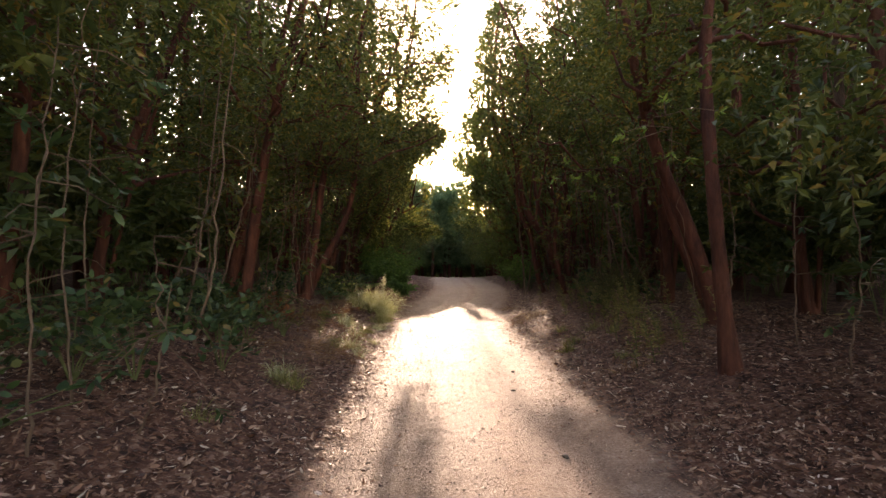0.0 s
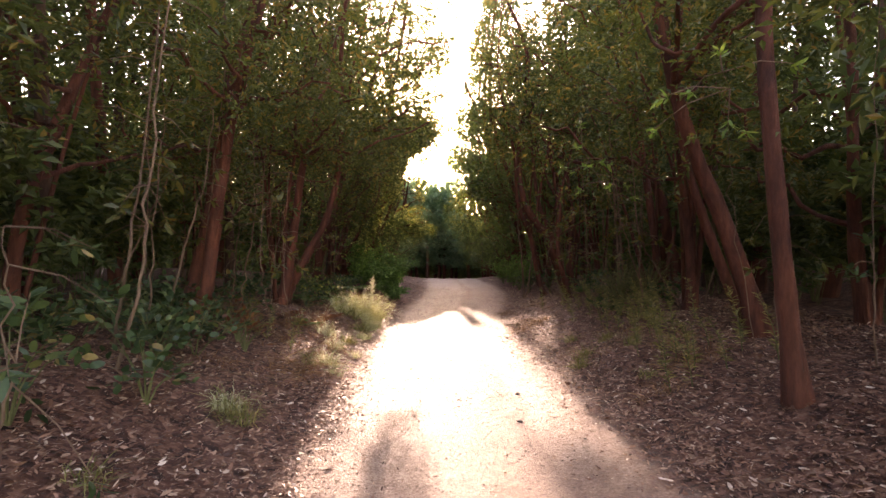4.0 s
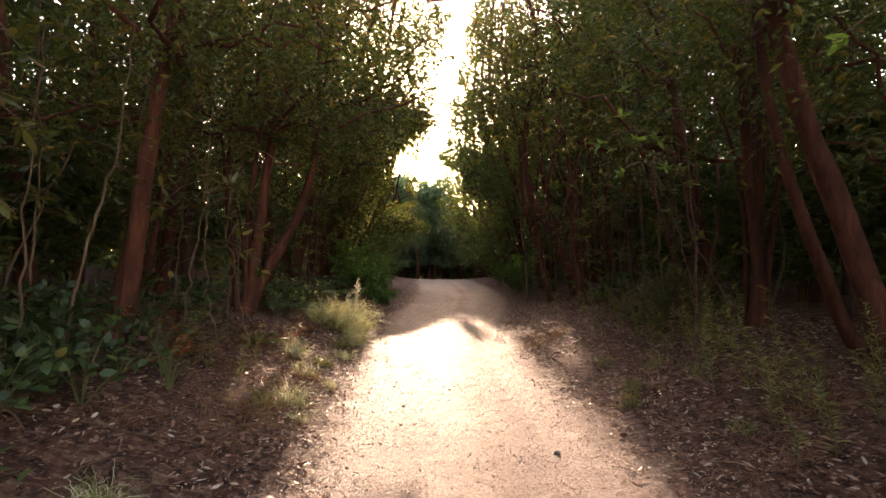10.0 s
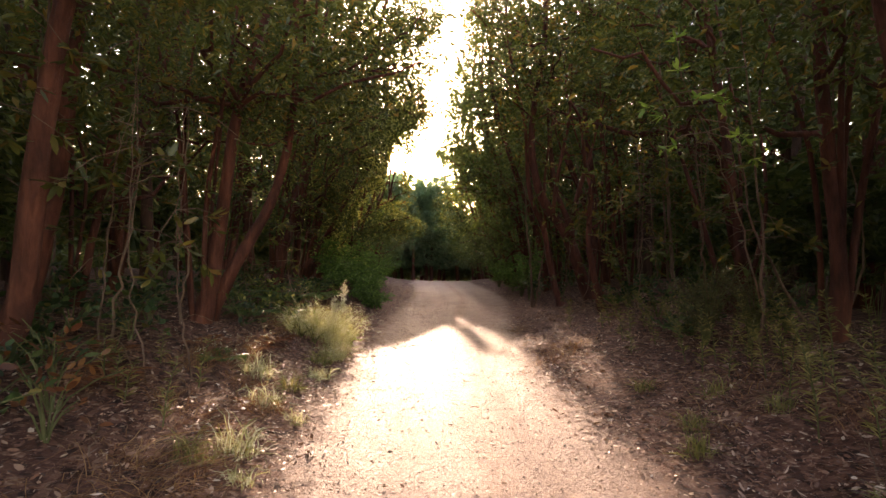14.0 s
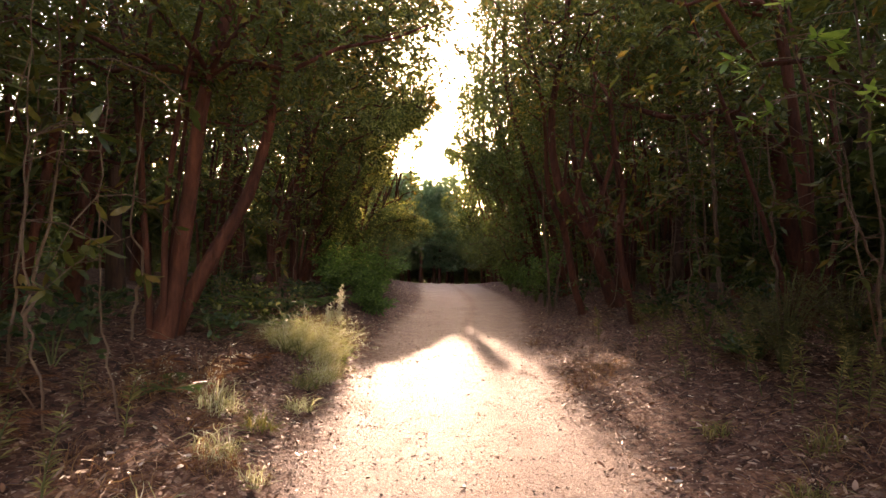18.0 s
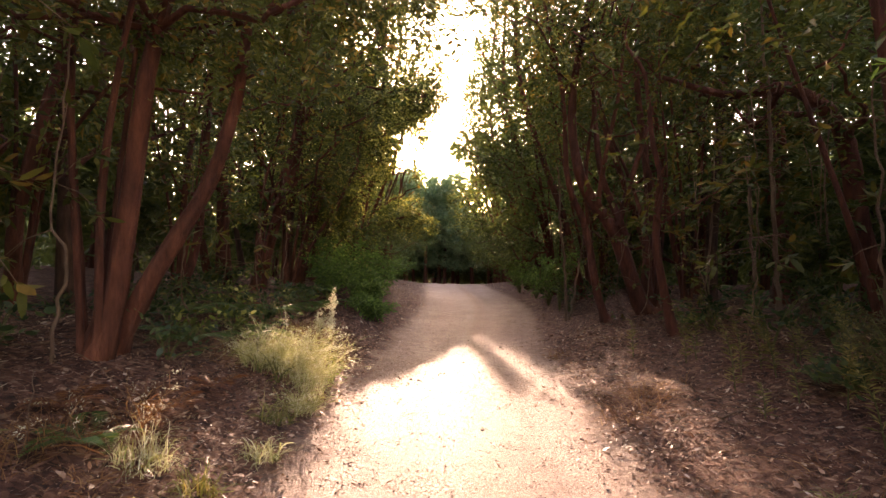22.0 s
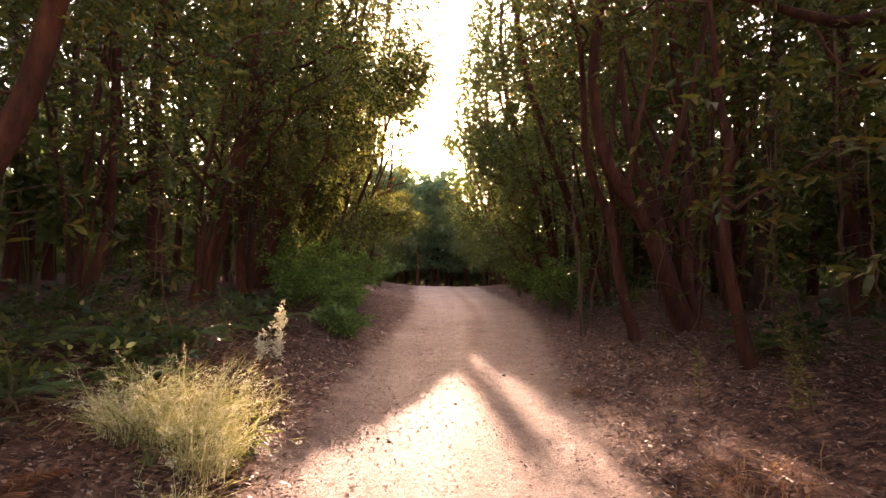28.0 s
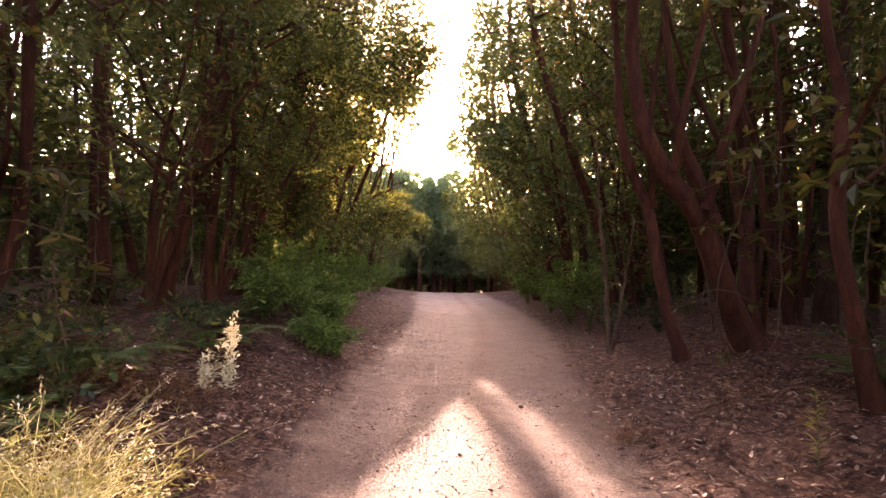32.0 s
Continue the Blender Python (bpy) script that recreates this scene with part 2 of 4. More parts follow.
def empty(name, place, label, category, group=""):
    ob = new(name)
    ob.location, ob.empty_display_size = place, 0.2
    return tagged(ob, label, category, group)


def tube(points, radii, sides=8, seed=0, rough=0.08):
    """A bent round stem through the points, with an uneven skin. Gives places and faces."""
    r = np.random.default_rng(seed)
    pts, rad = np.asarray(points, float), np.asarray(radii, float)
    n = len(pts)
    ahead = np.gradient(pts, axis=0)
    ahead /= np.linalg.norm(ahead, axis=1)[:, None] + 1e-9
    ref = np.array([0.31, 0.95, 0.05])
    a = np.cross(ahead, ref)
    a /= np.linalg.norm(a, axis=1)[:, None] + 1e-9
    b = np.cross(ahead, a)
    ang = np.linspace(0, 2 * math.pi, sides, endpoint=False)
    lump = 1 + rough * r.normal(size=(n, sides))
    ring = pts[:, None] + (rad[:, None] * lump)[..., None] * (np.cos(ang)[None, :, None] * a[:, None] + np.sin(ang)[None, :, None] * b[:, None])
    i, j = np.meshgrid(np.arange(n - 1), np.arange(sides), indexing="ij")
    j2 = (j + 1) % sides
    faces = np.stack([i * sides + j, i * sides + j2, (i + 1) * sides + j2, (i + 1) * sides + j], -1).reshape(-1, 4)
    return ring.reshape(-1, 3), faces


def curve_through(keys, n):
    """n places on a smooth line through the key places."""
    keys = np.asarray(keys, float)
    if len(keys) < 3:
        return keys[0] + (keys[-1] - keys[0]) * np.linspace(0, 1, n)[:, None]
    t = np.linspace(0, len(keys) - 1, n)
    i = np.clip(t.astype(int), 0, len(keys) - 2)
    u = (t - i)[:, None]
    p = np.vstack([2 * keys[0] - keys[1], keys, 2 * keys[-1] - keys[-2]])
    p0, p1, p2, p3 = p[i], p[i + 1], p[i + 2], p[i + 3]
    return 0.5 * (2 * p1 + (p2 - p0) * u + (2 * p0 - 5 * p1 + 4 * p2 - p3) * u**2 + (3 * p1 - p0 - 3 * p2 + p3) * u**3)


def join(pieces):
    vs, fs, k = [], [], 0
    for v, f in pieces:
        vs.append(v)
        fs.append(np.asarray(f) + k)
        k += len(v)
    return np.vstack(vs), np.vstack(fs)


def unit(a):
    return a / (np.linalg.norm(a, axis=-1, keepdims=True) + 1e-9)


def blades(base, way, face, length, width, fold=0.25, droop=0.12, belly=0.45):
    """Folded leaf blades: base, two edges and tip. Gives places and triangles."""
    n = len(base)
    way, length, width = unit(way), np.broadcast_to(length, n)[:, None], np.broadcast_to(width, n)[:, None]
    side = unit(np.cross(way, face))
    up = np.cross(side, way)
    mid = base + way * length * belly
    v = np.stack([base, mid + side * width / 2 + up * width * fold, base + way * length - up * length * droop, mid - side * width / 2 + up * width * fold], 1)
    k = np.arange(n)[:, None] * 4
    f = np.concatenate([k + [0, 1, 2], k + [0, 2, 3]], 1).reshape(-1, 3)
    return v.reshape(-1, 3), f


def curled(base, way, face, length, width, r):
    """Dead leaves: six-cornered blades, rolled up a little at the edges or the tip."""
    n = len(base)
    way, length, width = unit(way), length[:, None], width[:, None]
    side = unit(np.cross(way, face))
    up = np.cross(side, way)
    roll = r.uniform(-0.1, 0.35, (n, 1)) * width
    lift = r.uniform(-0.05, 0.25, (n, 1)) * length
    a, c = base + way * length * 0.32, base + way * length * 0.72 + up * lift * 0.4
    v = np.stack([base, a + side * width * 0.5 + up * roll, a - side * width * 0.5 + up * roll * 0.6, c + side * width * 0.42 + up * roll, c - side * width * 0.42 + up * roll * 0.6, base + way * length + up * lift], 1)
    f = (np.arange(n)[:, None, None] * 6 + np.array([[0, 1, 2], [2, 1, 3], [2, 3, 4], [4, 3, 5]])).reshape(-1, 3)
    return v.reshape(-1, 3), f


def sprays(r, start, way, leaves, reach, length, width):
    """Leaves standing alternately along short twigs. start, way: one row a twig."""
    n = len(start)
    way = unit(way)
    side = unit(np.cross(way, r.normal(size=(n, 3)) * 0.35 + [0, 0, 1]))
    up = np.cross(side, way)
    u = (np.arange(leaves) + 0.6) / leaves
    at = start[:, None] + way[:, None] * (reach[:, None] * u)[..., None] - np.array([0, 0, 1]) * (0.22 * reach[:, None] * u**2)[..., None]
    sign = np.where(np.arange(leaves) % 2, 1.0, -1.0)[None, :, None]
    d = way[:, None] * 0.7 + side[:, None] * sign * 0.9 + r.normal(size=(n, leaves, 3)) * 0.35
    face = up[:, None] + r.normal(size=(n, leaves, 3)) * 0.45
    size = length * r.uniform(0.65, 1.25, (n, leaves))
    return at.reshape(-1, 3), d.reshape(-1, 3), face.reshape(-1, 3), size.ravel(), (size * width).ravel()


def rosettes(r, tip, way, leaves, length, width):
    """Narrow leaves spreading in a drooping whorl from the end of each twig. tip, way: one row a twig."""
    n = len(tip)
    way = unit(way)
    side = unit(np.cross(way, [0.05, 0.03, 1.0]))
    up = np.cross(side, way)
    a = 2 * math.pi * (np.arange(leaves)[None] + r.uniform(0, 1, (n, leaves))) / leaves
    tilt = r.uniform(0.25, 0.95, (n, leaves))[..., None]
    d = way[:, None] * tilt + (np.cos(a)[..., None] * side[:, None] + np.sin(a)[..., None] * up[:, None] * 0.55) - [0, 0, 0.28]
    at = tip[:, None] - way[:, None] * (length * 0.9 * r.uniform(0, 1, (n, leaves)))[..., None]
    face = np.zeros((n, leaves, 3)) + [0, 0, 1.0] + r.normal(size=(n, leaves, 3)) * 0.35
    size = length * r.uniform(0.6, 1.25, (n, leaves))
    return at.reshape(-1, 3), d.reshape(-1, 3), face.reshape(-1, 3), size.ravel(), (size * width).ravel()


# ---- the lie of the land ----
def smooth(a, b, x):
    t = np.clip((x - a) / (b - a), 0, 1)
    return t * t * (3 - 2 * t)


def waves(x, y, k, seed):
    q = np.random.default_rng(seed)
    z = 0
    for i in range(7):
        a, f, p = q.uniform(0, 6.28), k * q.uniform(0.6, 1.7), q.uniform(0, 6.28)
        z = z + np.sin((x * math.cos(a) + y * math.sin(a)) * f + p)
    return z / 7


def lane_shift(y):
    return 1.3 * smooth(9, 24, y)


def land(x, y):
    """The height of the ground: a trodden lane between low banks, over a crest far ahead."""
    x, y = np.asarray(x, float), np.asarray(y, float)
    s = x - lane_shift(y)
    d = np.where(s < 0, np.maximum(0, -s - 0.85 - 0.45 * smooth(11, 24, y)), np.maximum(0, s - 1.15 - 0.45 * smooth(11, 24, y)))
    z = (0.465 * (1 - np.exp(-d * d / 1.6)) + 0.035 * np.minimum(d, 12) + 0.12 * smooth(1, 3, d)) * (1 - 0.65 * smooth(19, 30, y))
    inside = 1 - smooth(0.0, 0.6, d)
    rut = -0.028 * (np.exp(-((s + 0.42) / 0.2) ** 2) + np.exp(-((s - 0.72) / 0.2) ** 2)) * inside
    z = z + rut + 0.012 * waves(x, y, 5, 3) * inside + (0.05 * waves(x, y, 2.2, 4) + 0.018 * waves(x, y, 9, 5)) * (1 - inside)
    return z - 2.4 * smooth(33, 57, y)


def lit_left(y):
    return -1.08 + 0.38 * smooth(9.6, 11.8, y) + 0.6 * smooth(11.3, 13.3, y) + 0.95 * smooth(12.5, 15.6, y)


def lit_right(y):
    return 1.27 - 0.3 * smooth(13, 15.5, y)


COT = 1 / math.tan(radians(SUN_EL))


def open_sky(p, outer=False):
    """Where the canopy leaves a gap: along the low sun's way down to the lane, the slit of sky above it, and unseen
    openings added for skylight. outer: for the sunlit outer boughs, which reach into the gap's western fringe."""
    x, y, z = p[..., 0], p[..., 1], p[..., 2]
    ys = y - z * COT
    xs = x - z * COT * math.tan(az)
    frayed = 0.13 * waves(x, y + z, 3.1, 8) + 0.07 * waves(x, y - z, 9, 9)
    notch = np.maximum(0, waves(1.4 * x, y + 0.8 * z, 1.1, 18) + 0.25 * waves(x, y - z, 4, 19))
    notch = notch * (1 - smooth(8.0, 10.5, ys)) * smooth(4.5, 6.5, ys)
    beam = (xs > lit_left(ys) - 0.05 + 0.5 * frayed - (0.0 if outer else 1.1) * notch) & (xs < lit_right(ys) + 0.5 * frayed + 0.25 * notch)
    streak = np.abs(xs - 0.86 + (ys - 12.8) * 0.1 + 0.3 * frayed) < 0.15
    beam &= ~(streak & (ys > 11.0) & (ys < 14.4))
    beam &= ~((np.abs(xs + 0.42 + 0.6 * frayed) < 0.2) & (ys < 5.9))
    beam &= ~((np.abs(xs - 0.95 + 0.12 * (ys - 3.5) + frayed) < 0.22) & (ys < 4.9))
    fringe = (xs > -2.0 + frayed) & (xs < 0) & (ys > (6.0 if outer else 5.5)) & (ys < 11.4)
    beam = (beam | fringe) & (ys < 15.3 + 2 * frayed) & (ys > 0.5) & (z > 0.25)
    bough = 0.95 * np.exp(-(((z - 6.4 + 0.35 * frayed) / 0.5) ** 2)) * (np.abs(y - 22) < 3)
    lo = np.where(y > 15, np.clip(-1.0 + (z - 5.5) * 0.6, -1.0, 0.85) + bough, 0.5)
    hi = np.where(y > 15, np.clip(1.1 + (z - 7) * 0.2, 1.1, 1.9), 1.2)
    above = (ys < 15.3) & (x > lo + 1.2 * frayed - 0.35 * notch) & (x < hi + 1.2 * frayed + 0.35 * notch) & (z > 2.2) & (y > 3) & ~((ys > 0.5) & (xs < 1.3) & (xs > -0.7))
    if outer:
        above &= z > 6.5
    else:                # the sun's way to the outer boughs on both sides
        above |= (xs > -2.25 + 1.6 * frayed) & (xs < 0) & (ys > 4.5) & (ys < np.where(y > 25.5, 12.4, 11.4)) & (y > 17.5) & (z > 1.5)
        above |= (xs > 1) & (xs < 2.5 + 2 * frayed) & (ys > 9) & (ys < 12.6) & (y > 38.6)
    # opening cut before the lane's far end to brighten it with skylight
    above |= (np.abs(x - 1.3) < 3.8 + 2 * frayed) & (y > 31) & (y < (36 if outer else 43.5)) & (z > 2.5 + 2 * frayed)
    spots = waves(1.3 * xs, 0.32 * ys, 4.2, 41) + 0.5 * waves(xs, 0.3 * ys, 11, 42)
    shafts = (y > 21) & (ys < 14) & (((xs > -5) & (xs < -1) & (ys > -12) & (spots > np.where(xs > -3.2, 0.22, 0.09))) | ((xs > 1) & (xs < 4) & (ys > 0) & (spots > 0.5)))
    shafts |= (((xs - 1.78) / 0.22) ** 2 + ((ys - 9.0) / 0.8) ** 2 < 1 + 2 * frayed) & (y > 9.6)
    shafts |= (((xs - 1.65) / 0.2) ** 2 + ((ys - 12.0) / 0.6) ** 2 < 1 + 2 * frayed) & (y > 12.6)
    shafts |= (y > 47.6) & (ys > 15.6) & (np.abs(xs - 0.8) < 4) & (spots > -0.02)        # sun from behind on the trees at the far end
    beam |= shafts & (z > 0.4)
    # leaves out of view overhead are left out to let skylight onto the ground
    fill_gap = (z > 2.2 + 0.52 * np.maximum(y, -1) + 3 * frayed) & (y < 18) & ((x > -1.0) | (y > 8.5))
    return beam | above | fill_gap


def axis_steps(inner, step, grow, outer):
    out, d = [0.0], step
    while out[-1] < outer:
        out.append(out[-1] + d)
        if out[-1] > inner:
            d *= grow
    return np.array(out)


# ---- ground ----
xp = axis_steps(4.5, 0.07, 1.16, 420)
xs_all = np.concatenate([-xp[:0:-1], xp]) + LANE_MID
yp = axis_steps(20, 0.09, 1.07, 420)
yn = axis_steps(2, 0.12, 1.3, 420)
ys_all = np.concatenate([-yn[:0:-1], yp])
gx, gy = np.meshgrid(xs_all, ys_all)
gxyz = np.stack([gx, gy, land(gx, gy)], -1)
nx_, ny_ = len(xs_all), len(ys_all)


def sheet(name, cols, mat, label, category):
    sub = gxyz[:, cols]
    w = sub.shape[1]
    i, j = np.meshgrid(np.arange(ny_ - 1), np.arange(w - 1), indexing="ij")
    k = i * w + j
    f = np.stack([k, k + 1, k + w + 1, k + w], -1).reshape(-1, 4)
    return tagged(new(name, mesh_of(name, sub.reshape(-1, 3), f, mat, True)), label, category, kind="structure")


edge_l, edge_r = np.searchsorted(xs_all, -1.6), np.searchsorted(xs_all, 2.6)
sheet("road", slice(edge_l, edge_r + 1), EARTH, "pale trodden earth lane with shallow wheel ruts", "dirt road")
sheet("ground_west", slice(0, edge_l + 1), EARTH, "brown woodland soil strewn with dead leaves", "ground")
sheet("ground_east", slice(edge_r, nx_), EARTH, "brown woodland soil strewn with dead leaves", "ground")


# ---- trees ----
def tree(keys, girth, seed, label, limbs=7, reach=2.2, leaves=7000, low=2.2, top=9.0, lean_to=0.0, leaf=LEAF, leaf_len=0.1, bark=BARK, name="tree", group="woodland trees", outer=False, carve=True, stems=0, forks=()):
    """A tree: trunk through the key places, limbs, and a crown of leafy twigs at the ends of the limbs."""
    r = np.random.default_rng(seed)
    keys = [np.array(k, float) for k in keys]
    foot = keys[0].copy()
    foot[2] = float(land(foot[0], foot[1])) - 0.08
    keys[0] = foot.copy()
    last, before = keys[-1], keys[-2]
    if last[2] < top:
        step = unit(last - before)
        step[2] = max(step[2], 0.6)
        step = unit(step)
        far = last + step * (top - last[2]) / step[2]
        keys.append(0.5 * (last + far) + r.normal(size=3) * [0.2, 0.2, 0])
        keys.append(far)
    line = curve_through([k - foot for k in keys], 22)
    sway = np.linspace(0, 1, 22)[:, None]
    line += 0.09 * np.sin(sway * r.uniform(4, 9, 3) + r.uniform(0, 6, 3)) * [1, 1, 0] * np.minimum(1, sway * 6) * girth / 0.12
    share = np.linspace(0, 1, 22)
    rad = girth * (1 - 0.82 * share) * (1 + 0.55 * np.exp(-share * 26))
    root = empty(name, foot, label, "tree", group)
    part("trunk", mesh_of("trunk", *tube(line, rad, 10, seed), bark, True), root)
    clumps = []
    for k, (fork, thick) in enumerate(forks):
        way = curve_through([np.array(q, float) - foot for q in fork], 16)
        part("fork", mesh_of("fork", *tube(way, np.linspace(thick, 0.02, 16), 8, seed + 30 + k), bark, True), root)
        clumps += [(way[-1], 0.8), (way[-1] + [0.3, 0.2, 0.5], 0.7)]
    for k in range(stems):
        a = r.uniform(0, 2 * math.pi)
        tip = np.array([math.cos(a) * r.uniform(0.4, 1.3) + 0.6 * lean_to, math.sin(a) * r.uniform(0.3, 1.0), r.uniform(4.0, 7.0)])
        way = curve_through([line[0] + [0.07 * math.cos(a), 0.07 * math.sin(a), 0], tip * [0.25, 0.25, 0.33] + r.normal(size=3) * 0.08, tip * [0.6, 0.6, 0.68] + r.normal(size=3) * 0.12, tip], 16)
        if not carve or open_sky(way + foot).mean() < 0.25:
            part("stem", mesh_of("stem", *tube(way, np.linspace(r.uniform(0.022, 0.045), 0.008, 16), 6, seed + k), bark, True), root)
            clumps += [(tip, 0.6), (way[11], 0.5)]
    starts = []
    for k in range(limbs):
        u = r.uniform(0, 1) * 0.85 + 0.12
        i = int(np.clip(u * 21, 1, 20))
        if line[i][2] < low - 0.6:
            i = int(np.argmax(line[:, 2] > low - 0.6))
        starts.append(i)
    for k, i in enumerate(starts):
        a = r.uniform(0, 2 * math.pi)
        out = np.array([math.cos(a) + lean_to, math.sin(a), 0])
        out = unit(out)
        length = reach * r.uniform(0.55, 1.15)
        p0 = line[i]
        p2 = p0 + out * length + [0, 0, length * r.uniform(0.15, 0.75)]
        p1 = 0.5 * (p0 + p2) + r.normal(size=3) * 0.18 + [0, 0, -0.1]
        bough = curve_through([p0, p1, p2], 9)
        bough[1:-1] += r.normal(size=(7, 3)) * 0.035 * length
        if not carve or open_sky(bough + foot, outer).mean() < (0.05 if outer else 0.25):
            part("limb", mesh_of("limb", *tube(bough, np.linspace(rad[i] * 0.5, 0.012, 9), 6, seed + k), bark, True), root)
        clumps += [(p2, 0.75), (0.4 * p1 + 0.6 * p2, 0.65), (p1, 0.5)]
    clumps.append((line[-1], 0.9))
    clumps.append((line[-4], 0.8))
    per, twig = 9, max(1, leaves // 9)
    which = r.integers(0, len(clumps), twig)
    centre = np.array([c for c, _ in clumps])[which]
    size = np.array([s for _, s in clumps])[which][:, None]
    ball = unit(r.normal(size=(twig, 3))) * (r.uniform(0, 1, (twig, 1)) ** 0.5) * size * [1.15, 1.15, 0.75]
    start = centre + ball
    way = unit(ball) + r.normal(size=(twig, 3)) * 0.5 + [0, 0, -0.1]
    reach_ = r.uniform(0.22, 0.5, twig) * (leaf_len / 0.1)
    spots, d, face, ln, wd = sprays(r, start, way, per, reach_, leaf_len, 0.42)
    if carve:
        ok = ~open_sky(spots + foot, outer)
        ok &= spots[:, 2] + foot[2] > 0.7
        spots, d, face, ln, wd = spots[ok], d[ok], face[ok], ln[ok], wd[ok]
    if len(spots):
        part("crown", mesh_of("crown", *blades(spots, d, face, ln, wd), leaf), root, "dense small evergreen leaves")
    return root


def at(x, y, z=None):
    return (x, y, float(land(x, y)) if z is None else z)


# the trees that stand out along the lane
tree([(2.46, 4.7, 0), (2.31, 4.7, 1.5), (2.2, 4.75, 3.2), (2.36, 4.8, 4.4)], 0.078, 11, "dark reddish forked tree leaning over the lane's bank", 8, 2.0, 7000, 3.4, 8.5, 0.2, leaf_len=0.08)
tree([(3.3, 6.4, 0), (3.07, 6.4, 1.57), (2.6, 6.4, 2.6), (2.25, 6.45, 3.6), (2.0, 6.5, 4.6)], 0.1, 12, "thick red-barked tree bending towards the lane", 9, 2.1, 7500, 3.2, 8.0, -0.2, leaf_len=0.08)
tree([(3.6, 7.0, 0), (3.42, 7.0, 0.8), (3.0, 7.0, 1.95), (2.75, 7.0, 2.9), (2.6, 7.1, 4.0)], 0.07, 18, "slender dark red tree leaning beside a thicker one", 6, 1.8, 4000, 3.4, 7.5, leaf_len=0.08)
tree([(3.58, 14.6, 0), (3.5, 14.6, 0.7), (3.08, 14.6, 1.86), (2.61, 14.6, 2.4), (2.24, 14.6, 3.1), (2.1, 14.6, 4.2)], 0.15, 13, "leaning red-barked tree spreading into several stems", 9, 1.8, 6500, 4.8, 8.5, leaf_len=0.08,
     forks=[([(3.12, 14.6, 1.8), (2.73, 14.65, 2.8), (2.6, 14.7, 3.9), (2.5, 14.8, 5.4)], 0.07), ([(3.0, 14.6, 1.95), (3.14, 14.55, 2.6), (3.4, 14.5, 3.5), (3.75, 14.5, 5.0)], 0.06), ([(2.66, 14.6, 2.34), (2.75, 14.5, 3.2), (2.95, 14.5, 4.2), (3.0, 14.5, 5.4)], 0.045)])
tree([(3.75, 14.9, 0), (3.6, 14.9, 1.2), (3.62, 15.0, 2.6), (3.5, 15.1, 4.6)], 0.1, 14, "slender red-barked tree, one of a clump", 7, 1.8, 5500, 4.6, 8.2, leaf_len=0.08, stems=3)
tree([(2.98, 15.0, 0), (2.84, 15.0, 0.8), (2.66, 15.0, 1.9), (2.3, 15.0, 2.8), (2.15, 15.0, 4.2)], 0.08, 15, "slender red-barked tree, one of a clump", 6, 1.7, 5000, 4.4, 8.0, leaf_len=0.08, forks=[([(2.62, 15.0, 2.0), (2.58, 15.0, 3.0), (2.75, 15.0, 4.4)], 0.04)])
tree([(2.95, 12.5, 0), (2.7, 12.5, 1.6), (2.73, 12.5, 2.4), (2.6, 12.5, 2.9), (2.5, 12.5, 3.7)], 0.055, 16, "thin reddish tree with a few yellowing leafy twigs", 6, 0.9, 1100, 1.9, 4.6, leaf=LEAF_BROWNISH, leaf_len=0.12)
tree([(-2.72, 10.2, 0), (-2.5, 10.25, 1.6), (-2.2, 10.3, 3.3)], 0.1, 21, "red-barked tree, twin stem of a pair", 9, 2.0, 7000, 3.0, 8.5, leaf_len=0.08, stems=4)
tree([(-2.75, 10.5, 0), (-2.33, 10.6, 1.45), (-2.0, 10.6, 2.3), (-1.75, 10.6, 3.6)], 0.085, 22, "red-barked tree slanting towards the lane, twin stem of a pair", 8, 1.9, 6500, 3.2, 8.3, leaf_len=0.08)
tree([(-3.05, 7.6, 0), (-2.9, 7.6, 1.5), (-2.5, 7.6, 3.4)], 0.1, 23, "thick dark red-barked tree beside the lane", 8, 2.0, 7000, 3.0, 8.5, leaf_len=0.08)
tree([(-3.5, 8.5, 0), (-3.35, 8.5, 1.8), (-3.1, 8.5, 3.4)], 0.09, 24, "dark red-barked upright tree", 8, 2.0, 6500, 2.8, 8.5, leaf_len=0.08)
tree([(-4.0, 4.6, 0), (-3.9, 4.6, 1.8), (-3.8, 4.6, 3.6)], 0.08, 25, "dark upright tree behind brambles", 8, 2.0, 6500, 2.6, 8.0, leaf_len=0.08)

tree([(-3.0, 19.6, 0), (-2.7, 19.4, 1.6), (-2.2, 19.0, 2.9), (-1.9, 18.8, 3.6)], 0.06, 26, "slender tree whose outer leaves catch the sun", 9, 1.2, 5200, 1.2, 5.0, 0.5, LEAF_SUN_DAPPLED, 0.08, outer=True)
tree([(-3.2, 23.5, 0), (-2.8, 23.4, 2.0), (-2.2, 23.2, 3.6), (-1.8, 23.0, 4.6)], 0.07, 27, "slender tree whose outer leaves catch the sun", 9, 1.4, 5200, 1.6, 6.5, 0.5, LEAF_SUN_DAPPLED, 0.1, outer=True)
for k, (x, y) in enumerate([(3.9, 19.5), (4.1, 23.0), (4.2, 27.5), (4.5, 32.0), (4.7, 37.0), (5.0, 41.5)]):
    tree([(x, y, 0), (x - 0.4, y, 2.2), (x - 1.1, y, 4.2), (x - 1.7, y, 6.2), (x - 1.8, y, 8.4), (x - 1.5, y, 12.4)], 0.1, 30 + k, "dark evergreen tree arching over the lane", 10, 2.2, 8000, 1.8, 12.5, -0.6, LEAF_FAR, 0.13)
